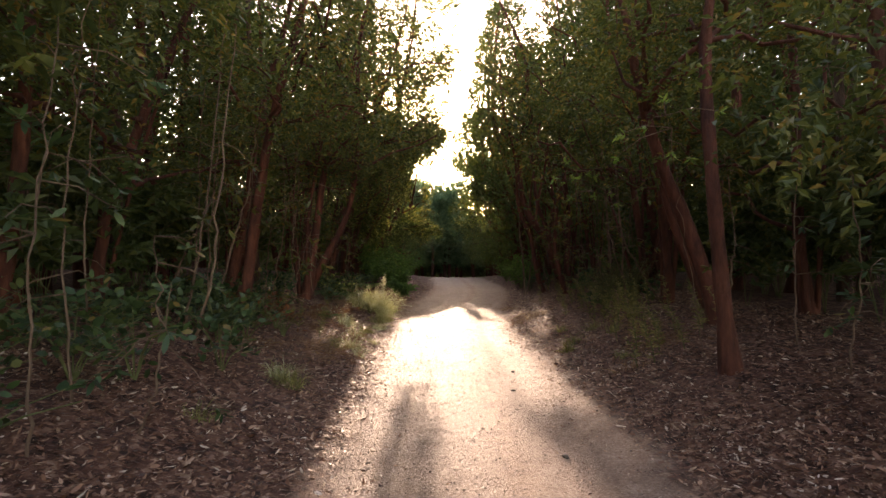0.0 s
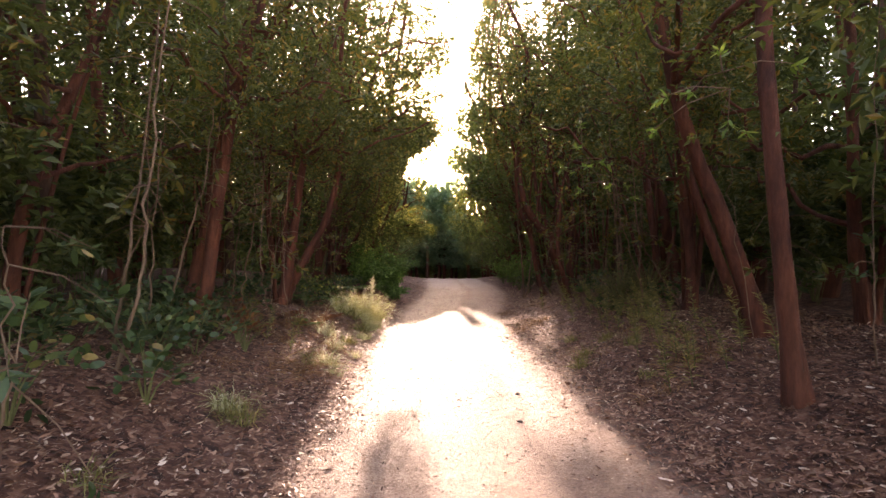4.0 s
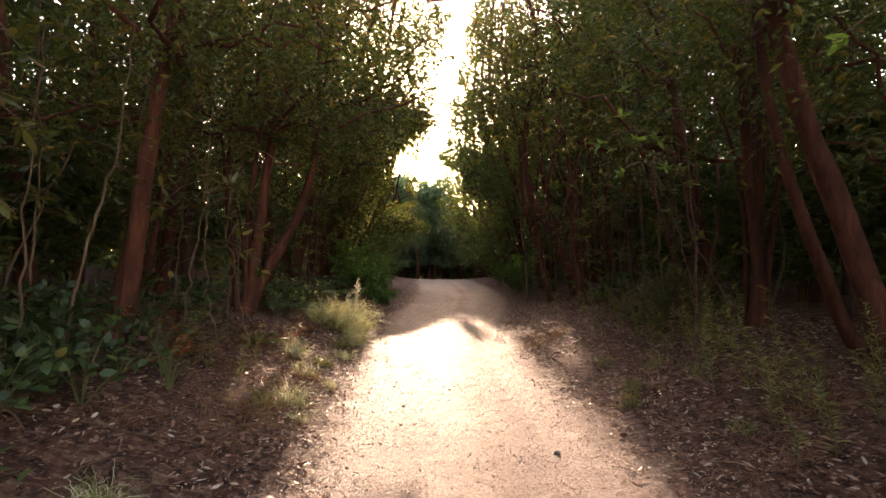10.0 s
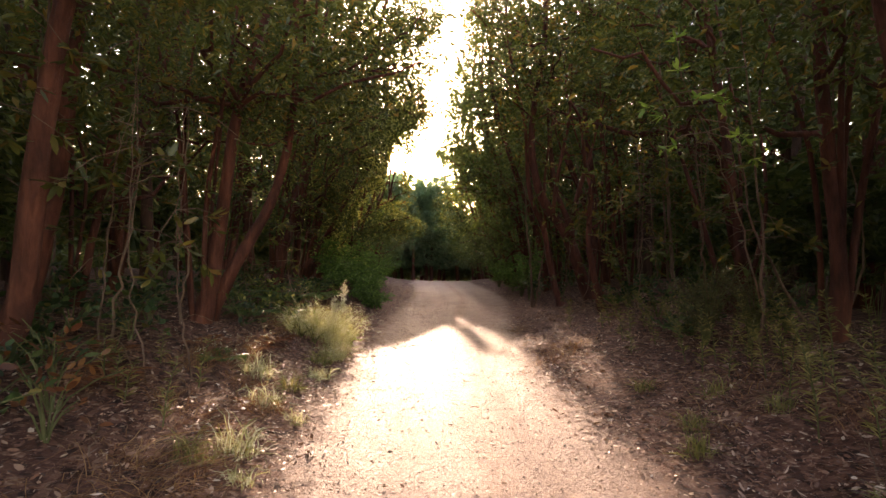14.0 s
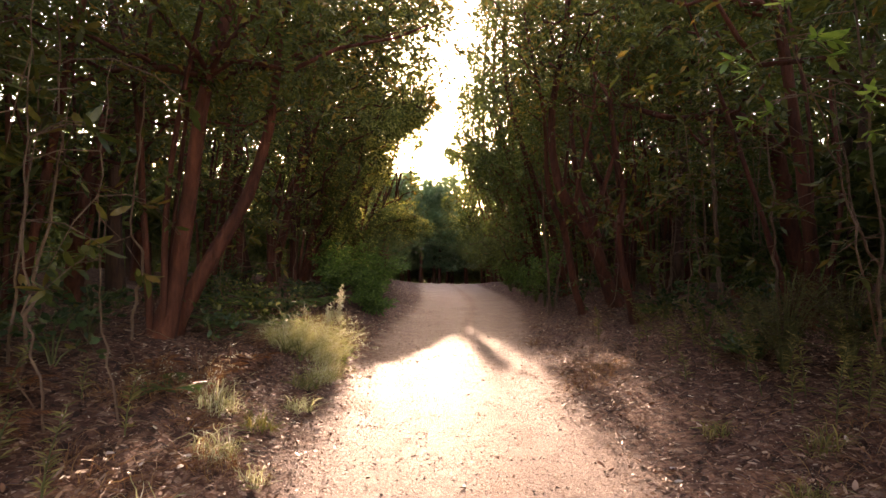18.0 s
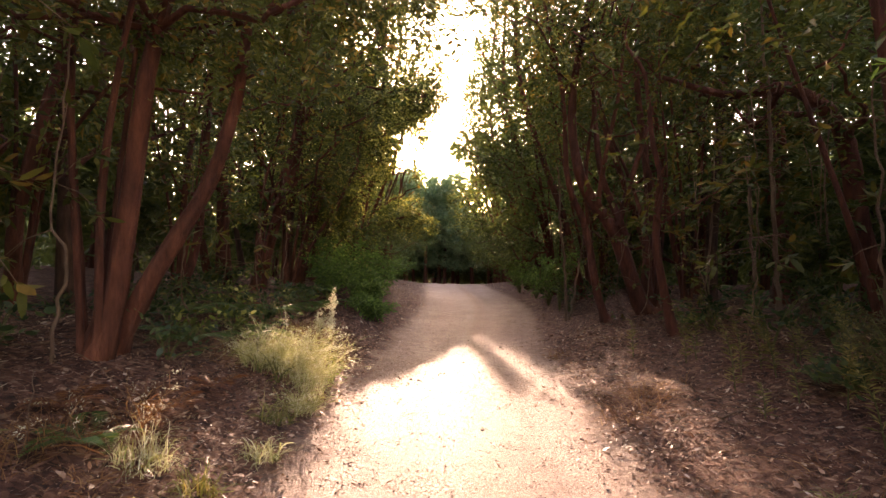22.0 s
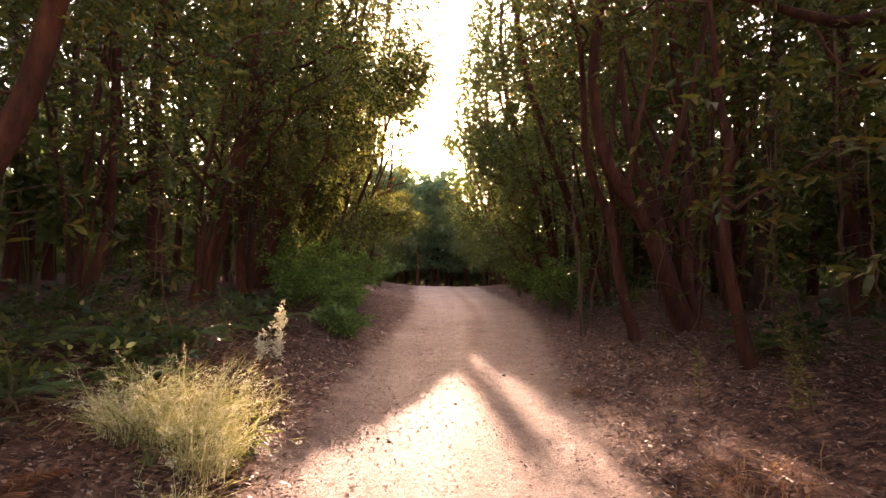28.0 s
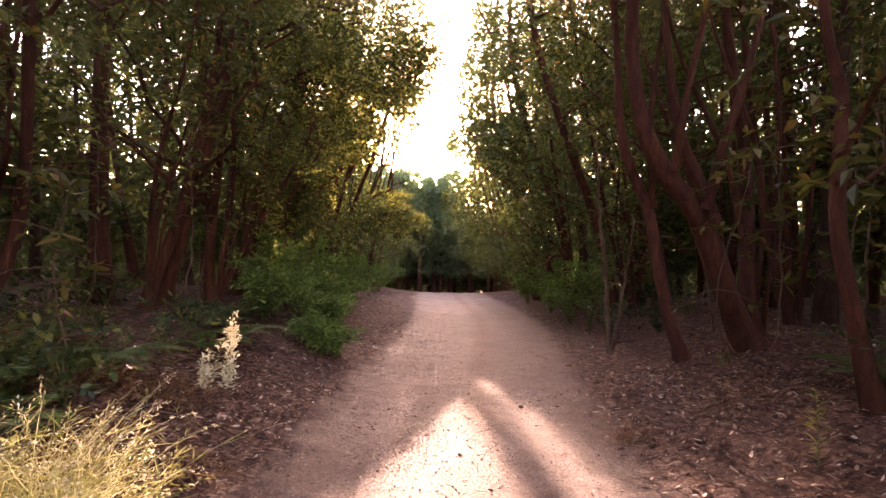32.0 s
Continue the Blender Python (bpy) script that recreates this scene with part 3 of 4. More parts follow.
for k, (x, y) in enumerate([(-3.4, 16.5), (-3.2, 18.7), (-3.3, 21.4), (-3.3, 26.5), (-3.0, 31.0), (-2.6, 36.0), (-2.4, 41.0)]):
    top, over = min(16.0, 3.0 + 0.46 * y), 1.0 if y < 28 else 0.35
    tree([(x, y, 0), (x + 0.3 * over, y, 2.2), (x + 0.9 * over, y, 4.2), (x + 1.6 * over, y, 6.2), (x + 2.2 * over, y, 0.8 * top), (x + 2.5 * over, y, top)], 0.1, 50 + k, "dark evergreen tree arching over the lane", 13, 2.4, 8500, 2.2, top, 0.6, LEAF_SUN_DAPPLED, 0.1)

tree([(-3.1, 17.6, 0), (-2.7, 17.5, 1.4), (-2.1, 17.3, 2.4), (-1.7, 17.2, 3.2)], 0.05, 28, "slender tree whose outer leaves catch the sun", 10, 0.9, 5600, 1.0, 4.6, 0.5, LEAF_SUN_DAPPLED, 0.07, outer=True)
tree([(-3.3, 20.8, 0), (-2.9, 20.7, 1.8), (-2.3, 20.6, 3.2), (-1.8, 20.5, 4.6)], 0.06, 29, "slender tree whose outer leaves catch the sun", 10, 1.1, 5600, 1.4, 6.0, 0.5, LEAF_SUN_DAPPLED, 0.08, outer=True)

tree([(4.3, 38.0, 0), (3.8, 38.0, 2.4), (3.1, 37.8, 3.8), (2.5, 37.6, 4.6)], 0.1, 70, "slender tree whose outer leaves catch the sun", 10, 1.3, 5200, 2.5, 5.2, -0.6, LEAF_SUN_DAPPLED, 0.14, outer=True)
tree([(-3.2, 25.4, 0), (-2.6, 25.3, 1.9), (-1.5, 25.1, 2.65), (-0.5, 25.0, 2.85)], 0.07, 71, "slender tree bowed over the lane, its leaves full of sun", 16, 1.0, 9000, 2.3, 2.95, 0.5, LEAF_SUN_DAPPLED, 0.09, outer=True)
tree([(-3.2, 28.2, 0), (-2.6, 28.1, 2.6), (-1.7, 28.0, 3.6), (-1.1, 28.0, 3.9)], 0.07, 72, "slender tree bowed over the lane, its leaves full of sun", 14, 1.2, 6000, 2.8, 4.3, 0.5, LEAF_SUN_DAPPLED, 0.1, outer=True)
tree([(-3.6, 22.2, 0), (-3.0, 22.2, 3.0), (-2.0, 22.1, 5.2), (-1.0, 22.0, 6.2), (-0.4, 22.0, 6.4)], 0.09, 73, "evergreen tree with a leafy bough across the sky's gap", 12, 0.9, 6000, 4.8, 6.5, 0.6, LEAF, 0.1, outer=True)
tree([(-3.5, 21.3, 0), (-2.9, 21.2, 2.2), (-1.6, 21.1, 3.5), (-0.45, 21.0, 3.8)], 0.05, 74, "slender tree with a leafy bough over the lane", 9, 0.6, 5200, 2.9, 3.75, 0.5, LEAF_SUN_DAPPLED, 0.08, outer=True)
tree([(5.15, 12.0, 0), (5.05, 12.0, 1.7), (4.75, 12.0, 2.9), (3.9, 12.0, 3.4), (3.2, 12.0, 3.3), (2.6, 12.0, 3.5)], 0.14, 17, "bowed red-barked tree arching low through the wood", 4, 1.2, 1500, 2.6, 3.2, leaf_len=0.08)

# the rest of both edges
taken = [(2.46, 4.7), (3.3, 6.4), (3.6, 14.9), (3.3, 13.6), (3.5, 12.6), (-2.7, 10.3), (-3.05, 7.6), (-3.5, 8.5), (-4.0, 4.6), (5.1, 12.0)]
for side in (-1, 1):
    # the first ones stand unseen behind the camera and only close off light
    y, k = -5.0, 0
    while y < 45:
        x = side * (3.9 + rng.uniform(-0.55, 0.9)) + float(lane_shift(y)) * (1.0 if side < 0 else 0.6)
        if all((x - a) ** 2 + (y - b) ** 2 > 0.9 for a, b in taken):
            far = y > 19
            lean = -side * (rng.uniform(0.05, 0.35) + (0.3 if side < 0 else 0) if y < 12 else rng.uniform(0.25, 0.8))
            tree([(x, y, 0), (x + lean * 0.4, y + rng.normal() * 0.2, 1.8), (x + lean * 1.4, y + rng.normal() * 0.3, 4.2)], rng.uniform(0.045, 0.095), 100 + 60 * (side > 0) + k,
                 "dark evergreen woodland tree at the lane's edge", 8, 2.7 if y > 12 or side < 0 else 2.2, 5600 if far else 7200, rng.uniform(1.2, 2.4) + (1.7 if side > 0 and 8.5 < y < 16 else 0), rng.uniform(7.5, 10.0) + (2.5 if side > 0 and y > 14 else 0), -side * 0.45,
                 LEAF_FAR if far else LEAF, 0.145 if far else 0.09, BARK if rng.random() < 0.7 or y < 24 else BARK_GREY, stems=int(rng.integers(2, 5)) if 5 < y < 30 else 0)
        y += rng.uniform(1.5, 2.2)
        k += 1

# the trees that close the lane's far end, haze put into their leaf colour
far_end = [(-7 + 17 * (k * 0.618 % 1), 44.5 + 6.5 * (k / 21)) for k in range(22)]
far_end += [(-1.6, 45.2), (-0.8, 46.4), (0.0, 45.0), (0.7, 46.8), (1.4, 45.5), (2.1, 46.2)]
for k, (x, y) in enumerate(far_end):
    low_sun = abs(x - 0.2) < 2.0          # those in line with the sun stay below its way to the lane
    top = (y - 16.0) * math.tan(el) - 0.3 if low_sun else rng.uniform(8.5, 11.0)
    tree([(x, y, 0), (x + rng.normal() * 0.2, y, 0.3 * top), (x + rng.normal() * 0.3, y, 0.6 * top)], 0.14, 300 + k, "evergreen tree closing the lane's far end, leaves coloured pale for haze", 10, 1.6 if low_sun else 2.8, 7000 if low_sun else 5200, 0.2, top, 0, LEAF_HAZE, 0.22)

# the wood behind: a few kinds, repeated
kinds = []
for k in range(6):
    kinds.append(tree([(0, 300 + 8 * k, 0), (rng.normal() * 0.25, 300 + 8 * k, 2.2), (rng.normal() * 0.5, 300 + 8 * k, 4.5)], 0.05 + 0.011 * k, 400 + k,
                      "dark slender evergreen tree deep in the wood", 8, 1.9, 2500, 0.9, 7.9 + 0.5 * k, 0, LEAF_FAR, 0.2, BARK if k % 2 else BARK_GREY, carve=False))
spots = []
for side in (-1, 1):
    for col in range(4):
        for row in range(21):
            x = side * (5.3 + 2.5 * col + rng.uniform(-0.8, 0.8)) + float(lane_shift(row * 2.6))
            y = -9 + 2.7 * row + rng.uniform(-1, 1)
            if y > 41 and abs(x) < 7.5:
                continue
            if y > 0.95 * abs(x) - 3 or abs(x) > 6.5 and rng.random() < 0.35:
                spots.append((x, y))
spots += [(6.3, 12.8), (7.4, 14.2), (8.6, 15.4), (9.8, 17.0), (11.0, 18.5), (5.9, 10.6), (7.0, 11.2), (-6.2, 12.2), (-7.3, 13.6), (-6.4, 9.4), (-8.4, 15.2), (-6.4, 8.3), (-7.6, 9.6), (-5.6, 6.9), (-6.9, 7.6), (-5.3, 5.7), (5.2, 15.8), (5.9, 17.4), (6.6, 19.4), (7.6, 17.8), (8.4, 20.4), (6.2, 15.0), (5.6, 21.2), (9.2, 23.0), (7.4, 24.0), (-7.2, 18.6), (-8.2, 21.0), (-6.4, 21.6)]
spots += [(5.4, 4.4), (6.2, 5.5), (7.1, 6.5), (8.1, 7.6), (6.7, 8.3), (9.2, 9.0), (8.4, 10.2), (-5.4, 4.1), (-6.2, 5.2), (-7.4, 6.5), (-5.9, 3.4), (-8.3, 8.0), (-4.9, 2.9)]
# unseen row behind the camera, added to block light from that side
for col in range(9):
    spots.append((-9 + 2.3 * col + rng.uniform(-0.6, 0.6), -16 + rng.uniform(-1.5, 1.5)))
for k, (x, y) in enumerate(spots):
    m = pose(x, y, float(land(x, y)) - 0.05, rng.normal() * 3, rng.normal() * 3, rng.uniform(0, 360)) @ Matrix.Scale(rng.uniform(0.9, 1.2), 4)
    if k < 6:
        kinds[k].matrix_basis = m
    else:
        copy_thing(kinds[k % 6], m)

# woods in the distance
r = np.random.default_rng(55)
n = 31000
ang = r.uniform(0, 2 * math.pi, n)
rad = 20 + 34 * r.uniform(0, 1, n) ** 0.7
p = np.stack([rad * np.sin(ang), 14 + 1.3 * rad * np.cos(ang), 0 * ang], 1)
p = p[(np.abs(p[:, 0]) > 13) | (p[:, 1] > 58) | (p[:, 1] < -14)]
p = p[~((np.abs(p[:, 0]) < 9) & (p[:, 1] > 0) & (p[:, 1] < 63))]
n = len(p)
p[:, 2] = land(p[:, 0], p[:, 1]) + r.uniform(0, 1, n) ** 1.2 * (13 + 3 * waves(p[:, 0], p[:, 1], 0.4, 12)) * np.where((np.abs(p[:, 0]) < 12) & (p[:, 1] > 0), 0.62, 1)
sp = sprays(r, p, r.normal(size=(n, 3)), 5, np.full(n, 1.3), 0.66, 0.52)
ok = ~open_sky(sp[0])
tagged(new("far_woods", mesh_of("far_woods", *blades(*[a[ok] for a in sp]), LEAF_FAR)), "dark evergreen woods in the distance", "woods", kind="stuff")


n = 9000
p = np.stack([np.where(r.uniform(0, 1, n) < 0.5, -1, 1) * (8.5 + 13 * r.uniform(0, 1, n)), r.uniform(-2, 52, n), 0 * r.uniform(0, 1, n)], 1)
p[:, 2] = land(p[:, 0], p[:, 1]) + 0.1 + 3.2 * r.uniform(0, 1, n) ** 1.3
sp = sprays(r, p, r.normal(size=(n, 3)), 5, np.full(n, 0.9), 0.36, 0.5)
tagged(new("wood_undergrowth", mesh_of("wood_undergrowth", *blades(*sp), LEAF_FAR)), "dark undergrowth deep in the wood", "undergrowth", kind="stuff")


# ---- saplings ----
def sapling(keys, thick, seed, leaves=90, leaf=LEAF_BROWNISH, leaf_len=0.11, label="thin pale sapling stem with sparse leaves", low=0.45):
    r = np.random.default_rng(seed)
    keys = [np.array(k, float) for k in keys]
    foot = keys[0].copy()
    foot[2] = float(land(foot[0], foot[1])) - 0.04
    keys[0] = foot
    line = curve_through([k - foot for k in keys], 20)
    line[2:-1] += r.normal(size=(17, 3)) * [0.012, 0.012, 0]
    root = empty("sapling", foot, label, "sapling", "saplings under the trees")
    part("stem", mesh_of("stem", *tube(line, np.linspace(thick, thick * 0.35, 20), 6, seed), STEM, True), root)
    if leaves:
        n = max(2, leaves // 7)
        i = r.integers(int(20 * low), 20, n)
        way = r.normal(size=(n, 3)) * [1, 1, 0.3]
        way[-1] = [0, 0.2, 1]
        reach = r.uniform(0.2, 0.55, n)
        tips = line[i] + unit(way) * reach[:, None] - [0, 0, 1] * (0.22 * reach)[:, None]
        at_, d, face, ln, wd = rosettes(r, tips, way, 9, leaf_len, 0.3)
        ok = ~open_sky(at_ + foot)
        if ok.sum() > 3:
            part("foliage", mesh_of("foliage", *curled(at_[ok], d[ok], face[ok], ln[ok], wd[ok], r), leaf), root, "drooping whorls of narrow leaves")
        for a, w, q in zip(i, way, reach):
            if not open_sky((line[a] + unit(w) * q + foot)[None])[0]:
                part("twig", mesh_of("twig", *tube(np.stack([line[a], line[a] + unit(w) * q * 0.5, line[a] + unit(w) * q - [0, 0, 0.22 * q]]), [0.005, 0.004, 0.002], 4), STEM, True), root)
    return root


sapling([(-2.55, 5.07, 0), (-2.36, 5.07, 1.24), (-2.3, 5.07, 2.2), (-2.18, 5.1, 3.6)], 0.017, 1)
sapling([(-3.1, 7.0, 0), (-2.9, 7.0, 1.5), (-2.71, 7.0, 2.16), (-2.58, 7.0, 3.2)], 0.016, 2)
sapling([(-2.85, 8.62, 0), (-2.78, 8.62, 1.2), (-2.64, 8.62, 2.06), (-2.7, 8.62, 3.0)], 0.014, 3)
sapling([(-3.0, 8.7, 0), (-2.95, 8.7, 1.3), (-2.86, 8.7, 2.4)], 0.012, 4)
sapling([(-2.8, 9.87, 0), (-2.76, 9.87, 1.0), (-2.7, 9.87, 1.33), (-2.82, 9.87, 1.55), (-2.76, 9.87, 2.3), (-2.74, 9.87, 2.9)], 0.015, 5)
sapling([(-2.95, 6.3, 0), (-2.9, 6.3, 1.6), (-2.8, 6.3, 2.9)], 0.012, 6)
sapling([(3.55, 8.6, 0), (3.2, 8.6, 1.15), (2.94, 8.6, 1.6), (2.86, 8.6, 2.0), (2.75, 8.6, 2.7)], 0.016, 7)
sapling([(3.86, 11.86, 0), (3.78, 11.86, 1.6), (3.67, 11.86, 3.2), (3.6, 11.9, 4.6)], 0.034, 8, 120, LEAF, label="slender straight pale sapling")
sapling([(3.7, 11.9, 0), (3.55, 11.9, 1.4), (3.45, 11.9, 2.6)], 0.014, 9)
sapling([(4.4, 11.7, 0), (4.3, 11.7, 1.5), (4.22, 11.7, 2.2), (4.3, 11.7, 3.4)], 0.018, 10)
sapling([(4.45, 13.2, 0), (4.35, 13.2, 2.0), (4.28, 13.2, 3.6), (4.2, 13.2, 4.8)], 0.024, 11)
sapling([(2.72, 16.6, 0), (2.66, 16.6, 1.3), (2.55, 16.6, 2.2), (2.5, 16.6, 3.2)], 0.034, 12)
sapling([(2.78, 16.6, 0), (2.95, 16.6, 1.3), (3.06, 16.6, 2.0)], 0.026, 13)
sapling([(3.75, 13.0, 0), (3.66, 13.0, 0.85), (3.5, 13.0, 1.5), (3.45, 13.0, 2.6)], 0.014, 14)
sapling([(3.3, 6.15, 0), (3.28, 6.15, 1.2), (3.33, 6.15, 1.6), (3.2, 6.15, 2.6)], 0.016, 15)
sapling([(3.1, 9.6, 0), (3.0, 9.6, 1.6), (2.9, 9.6, 2.8)], 0.016, 16)
for k, (x, y, h) in enumerate([(-2.25, 2.6, 2.6), (-2.5, 3.3, 3.2), (-2.05, 3.2, 1.5), (-2.9, 4.1, 3.4), (-2.7, 2.4, 2.2), (2.9, 3.9, 3.0), (3.2, 4.9, 3.4), (2.75, 3.3, 2.4)]):
    sapling([(x, y, 0), (x + rng.normal() * 0.08, y, h * 0.5), (x + rng.normal() * 0.12, y + 0.1, h)], 0.009, 30 + k, 70, BRAMBLE, 0.1, "leafy young tree with broad dark leaves", 0.3)
for k, (x, y, h) in enumerate([(-2.15, 8.25, 2.5), (-2.35, 7.9, 2.9), (-2.5, 11.2, 2.2), (-2.3, 12.8, 2.4), (2.75, 10.6, 2.6), (3.1, 13.6, 2.5)]):
    sapling([(x - 0.15 * np.sign(x), y, 0), (x, y, h * 0.5), (x - 0.1 * np.sign(x), y - 0.1, h)], 0.008, 20 + k, 80, LEAF_BROWNISH, 0.13, "leafy sapling with broad yellowing leaves", 0.5)
sapling([(2.35, 4.95, 0), (2.1, 4.9, 1.7), (1.64, 4.25, 2.55)], 0.004, 26, 50, LEAF_YOUNG, 0.085, "thin sapling with a tuft of bright leaves", 0.88)
sapling([(3.0, 8.4, 0), (2.5, 8.2, 1.8), (1.85, 7.9, 2.8)], 0.009, 27, 90, LEAF_YOUNG, 0.1, "leaning sapling with fresh green leaves", 0.75)
for k in range(46):
    side = -1 if k % 2 else 1
    x, y = side * rng.uniform(2.7, 5.2), rng.uniform(2.5, 28)
    if side > 0 and y < 6 or x > -3.0 and side < 0 and y < 5:
        x = side * rng.uniform(3.6, 5.5)
    h = rng.uniform(1.8, 4.2)
    q = rng.normal(size=4) * 0.16
    x += float(lane_shift(y)) + (0.5 if side > 0 and y > 18 else 0)
    sapling([(x, y, 0), (x + q[0], y + q[1], h * 0.5), (x + q[2] - side * 0.15, y + q[3], h + 0.5)], rng.uniform(0.009, 0.02), 40 + k, int(rng.uniform(50, 150)), LEAF_BROWNISH if rng.random() < 0.5 else LEAF)


# ---- shrubs and undergrowth ----
def shrub(name, place, wide, high, leaves, leaf, leaf_len, width, seed, label, category="shrub", group="", stems=9, per=7):
    r = np.random.default_rng(seed)
    foot = np.array(at(*place))
    root = empty(name, foot, label, category, group)
    starts, ways = [], []
    for k in range(stems):
        a = 2 * math.pi * (k + r.uniform(0, 0.8)) / stems
        out = np.array([math.cos(a), math.sin(a), 0]) * wide * r.uniform(0.3, 1.0)
        tip = out + [0, 0, high * r.uniform(0.55, 1.0)]
        tip[2] += float(land(foot[0] + tip[0], foot[1] + tip[1])) - foot[2]
        line = curve_through([(0, 0, -0.04), tip * [0.35, 0.35, 0.6], tip], 10)
        part("cane", mesh_of("cane", *tube(line[::3], np.linspace(0.009, 0.003, 4), 4, seed + k), GREEN_STEM, True), root)
        m = max(1, leaves // stems // per)
        i = r.integers(3, 10, m)
        starts.append(line[i])
        ways.append(r.normal(size=(m, 3)) * [1, 1, 0.45] + unit(out) * 0.6 + [0, 0, 0.25])
    starts, ways = np.vstack(starts), np.vstack(ways)
    sp = sprays(r, starts, ways, per, r.uniform(0.12, 0.34, len(starts)) * wide ** 0.5, leaf_len, width)
    part("foliage", mesh_of("foliage", *(curled(*sp, r) if 0.06 < leaf_len < 0.15 and leaves < 260 else blades(*sp)), leaf), root)
    return root


for k in range(20):        # brambles on the west bank
    x, y = -rng.uniform(1.9, 3.6), 2.6 + 7.6 * (k / 20) + rng.uniform(-0.3, 0.3)
    if y > 5.5:
        x -= 0.35
    shrub("bramble", (x, y), rng.uniform(0.35, 0.65), rng.uniform(0.3, 0.6), 130, BRAMBLE, 0.088, 0.56, 500 + k, "low dark green bramble with broad leaves", "bramble", "brambles on the bank", 7, 5)
for k in range(10):
    shrub("bramble", (-rng.uniform(2.3, 3.5), 5.3 + 0.22 * k), rng.uniform(0.35, 0.55), rng.uniform(0.3, 0.5), 120, BRAMBLE, 0.082, 0.54, 520 + k, "spreading green bramble with broad leaves", "bramble", "brambles on the bank", 7, 5)
for k in range(12):
    shrub("plant", (-rng.uniform(2.2, 3.4), 11.4 + 0.4 * k), rng.uniform(0.3, 0.55), rng.uniform(0.25, 0.45), 100, BRAMBLE if k % 2 else LEAF_SUN_DAPPLED, 0.075, 0.5, 650 + k, "low leafy green plant under the trees", "plant", "low plants under the trees", 7, 5)
for k in range(16):        # low plants further on
    x, y = -rng.uniform(2.0, 4.2), rng.uniform(10.5, 20)
    shrub("plant", (x, y), rng.uniform(0.35, 0.6), rng.uniform(0.25, 0.5), 120, BRAMBLE, 0.075, 0.5, 540 + k, "low leafy green plant under the trees", "plant", "low plants under the trees", 7, 5)
for k in range(15):
    x, y = rng.uniform(2.9, 5.0), rng.uniform(7, 22)
    shrub("plant", (x + (0.5 if y > 18 else 0), y), rng.uniform(0.35, 0.6), rng.uniform(0.3, 0.7), 220, BRAMBLE, 0.08, 0.45, 570 + k, "low leafy dark plant under the trees", "plant", "low plants under the trees", 7, 5)
for k, (x, y, w, h) in enumerate([(-1.75, 17.8, 0.85, 1.15), (-1.3, 16.9, 0.55, 0.7), (-2.2, 18.6, 0.9, 1.4), (-1.15, 16.1, 0.4, 0.4), (-2.1, 16.7, 0.7, 0.9), (-1.6, 20.0, 0.8, 1.0)]):
    shrub("shrub", (x, y), w, h, 1700, LEAF_SHRUB, 0.11, 0.3, 600 + k, "bright green fine-leaved shrub beside the lane", "shrub", "bright shrubs by the lane", 14)
for k, (x, y, w, h) in enumerate([(3.1, 18.6, 0.6, 1.5), (3.3, 20.5, 0.9, 1.2), (3.5, 23.0, 0.9, 1.3), (3.6, 26.5, 1.0, 1.2), (-1.9, 25.0, 1.0, 1.2), (-1.6, 30.0, 1.2, 1.4), (4.4, 31.0, 1.2, 1.4)]):
    shrub("shrub", (x, y), w, h, 1300, LEAF_SHRUB, 0.085, 0.42, 620 + k, "green leafy shrub at the lane's edge", "shrub", "shrubs at the lane's edge", 14)
for k, (x, y, w, h) in enumerate([(2.85, 9.25, 0.45, 0.85), (3.2, 9.0, 0.4, 0.75)]):
    shrub("heath_bush", (x, y), w, h, 2600, HEATH, 0.05, 0.16, 640 + k, "olive feathery heath bush under the trees", "bush", "", 30, 10)


for k, (x, y) in enumerate([(-2.35, 7.1), (-2.6, 7.5), (-2.15, 6.75), (-2.55, 13.1)]):
    shrub("withered_shrub", (x, y), 0.4, 0.42, 60, RUST, 0.085, 0.4, 690 + k, "withered shrub with curled rust-brown leaves", "shrub", "withered shrubs on the bank", 8, 4)


# dark bushes that fill the wood between the trunks
bushes = [shrub("bush", (0, 300 + 5 * k), 1.2, 2.8 + 0.5 * k, 560, LEAF_FAR, 0.26, 0.5, 660 + k, "dark leafy bush between the trunks", "bush", "bushes in the wood", 4, 8) for k in range(3)]
# this bush and its copies carry the same haze in their leaf colour
end_bush = shrub("bush", (1.0, 47.0), 1.9, 4.2, 1500, LEAF_HAZE, 0.26, 0.5, 669, "green bush closing the lane's far end, leaves coloured pale for haze", "bush", "bushes at the lane's end", 5, 8)
spots = []
for side in (-1, 1):
    for k in range(120):
        y = -7 + 52 * ((k * 0.618034) % 1)
        x = side * (5.0 + 11 * rng.uniform(0, 1) ** 1.3) + float(lane_shift(y))
        if y > 0.95 * abs(x) - 2:
            spots.append((x, y, rng.uniform(0.7, 1.2)))
for k in range(9):
    spots.append((-rng.uniform(3.7, 5.0), 3.2 + 0.8 * k, rng.uniform(0.45, 0.7)))
    spots.append((rng.uniform(4.0, 5.2), 5.4 + 0.9 * k, rng.uniform(0.45, 0.7)))
for side in (-1, 1):
    for k in range(16):
        x = rng.uniform(4.9, 9.5)
        spots.append((side * x, 0.9 * x - 1.5 + 9 * k / 16, rng.uniform(0.6, 1.0)))
for k in range(64):
    spots.append((-8 + 20 * ((k * 0.618034) % 1), 45.5 + 8 * k / 64, rng.uniform(0.8, 1.4)))
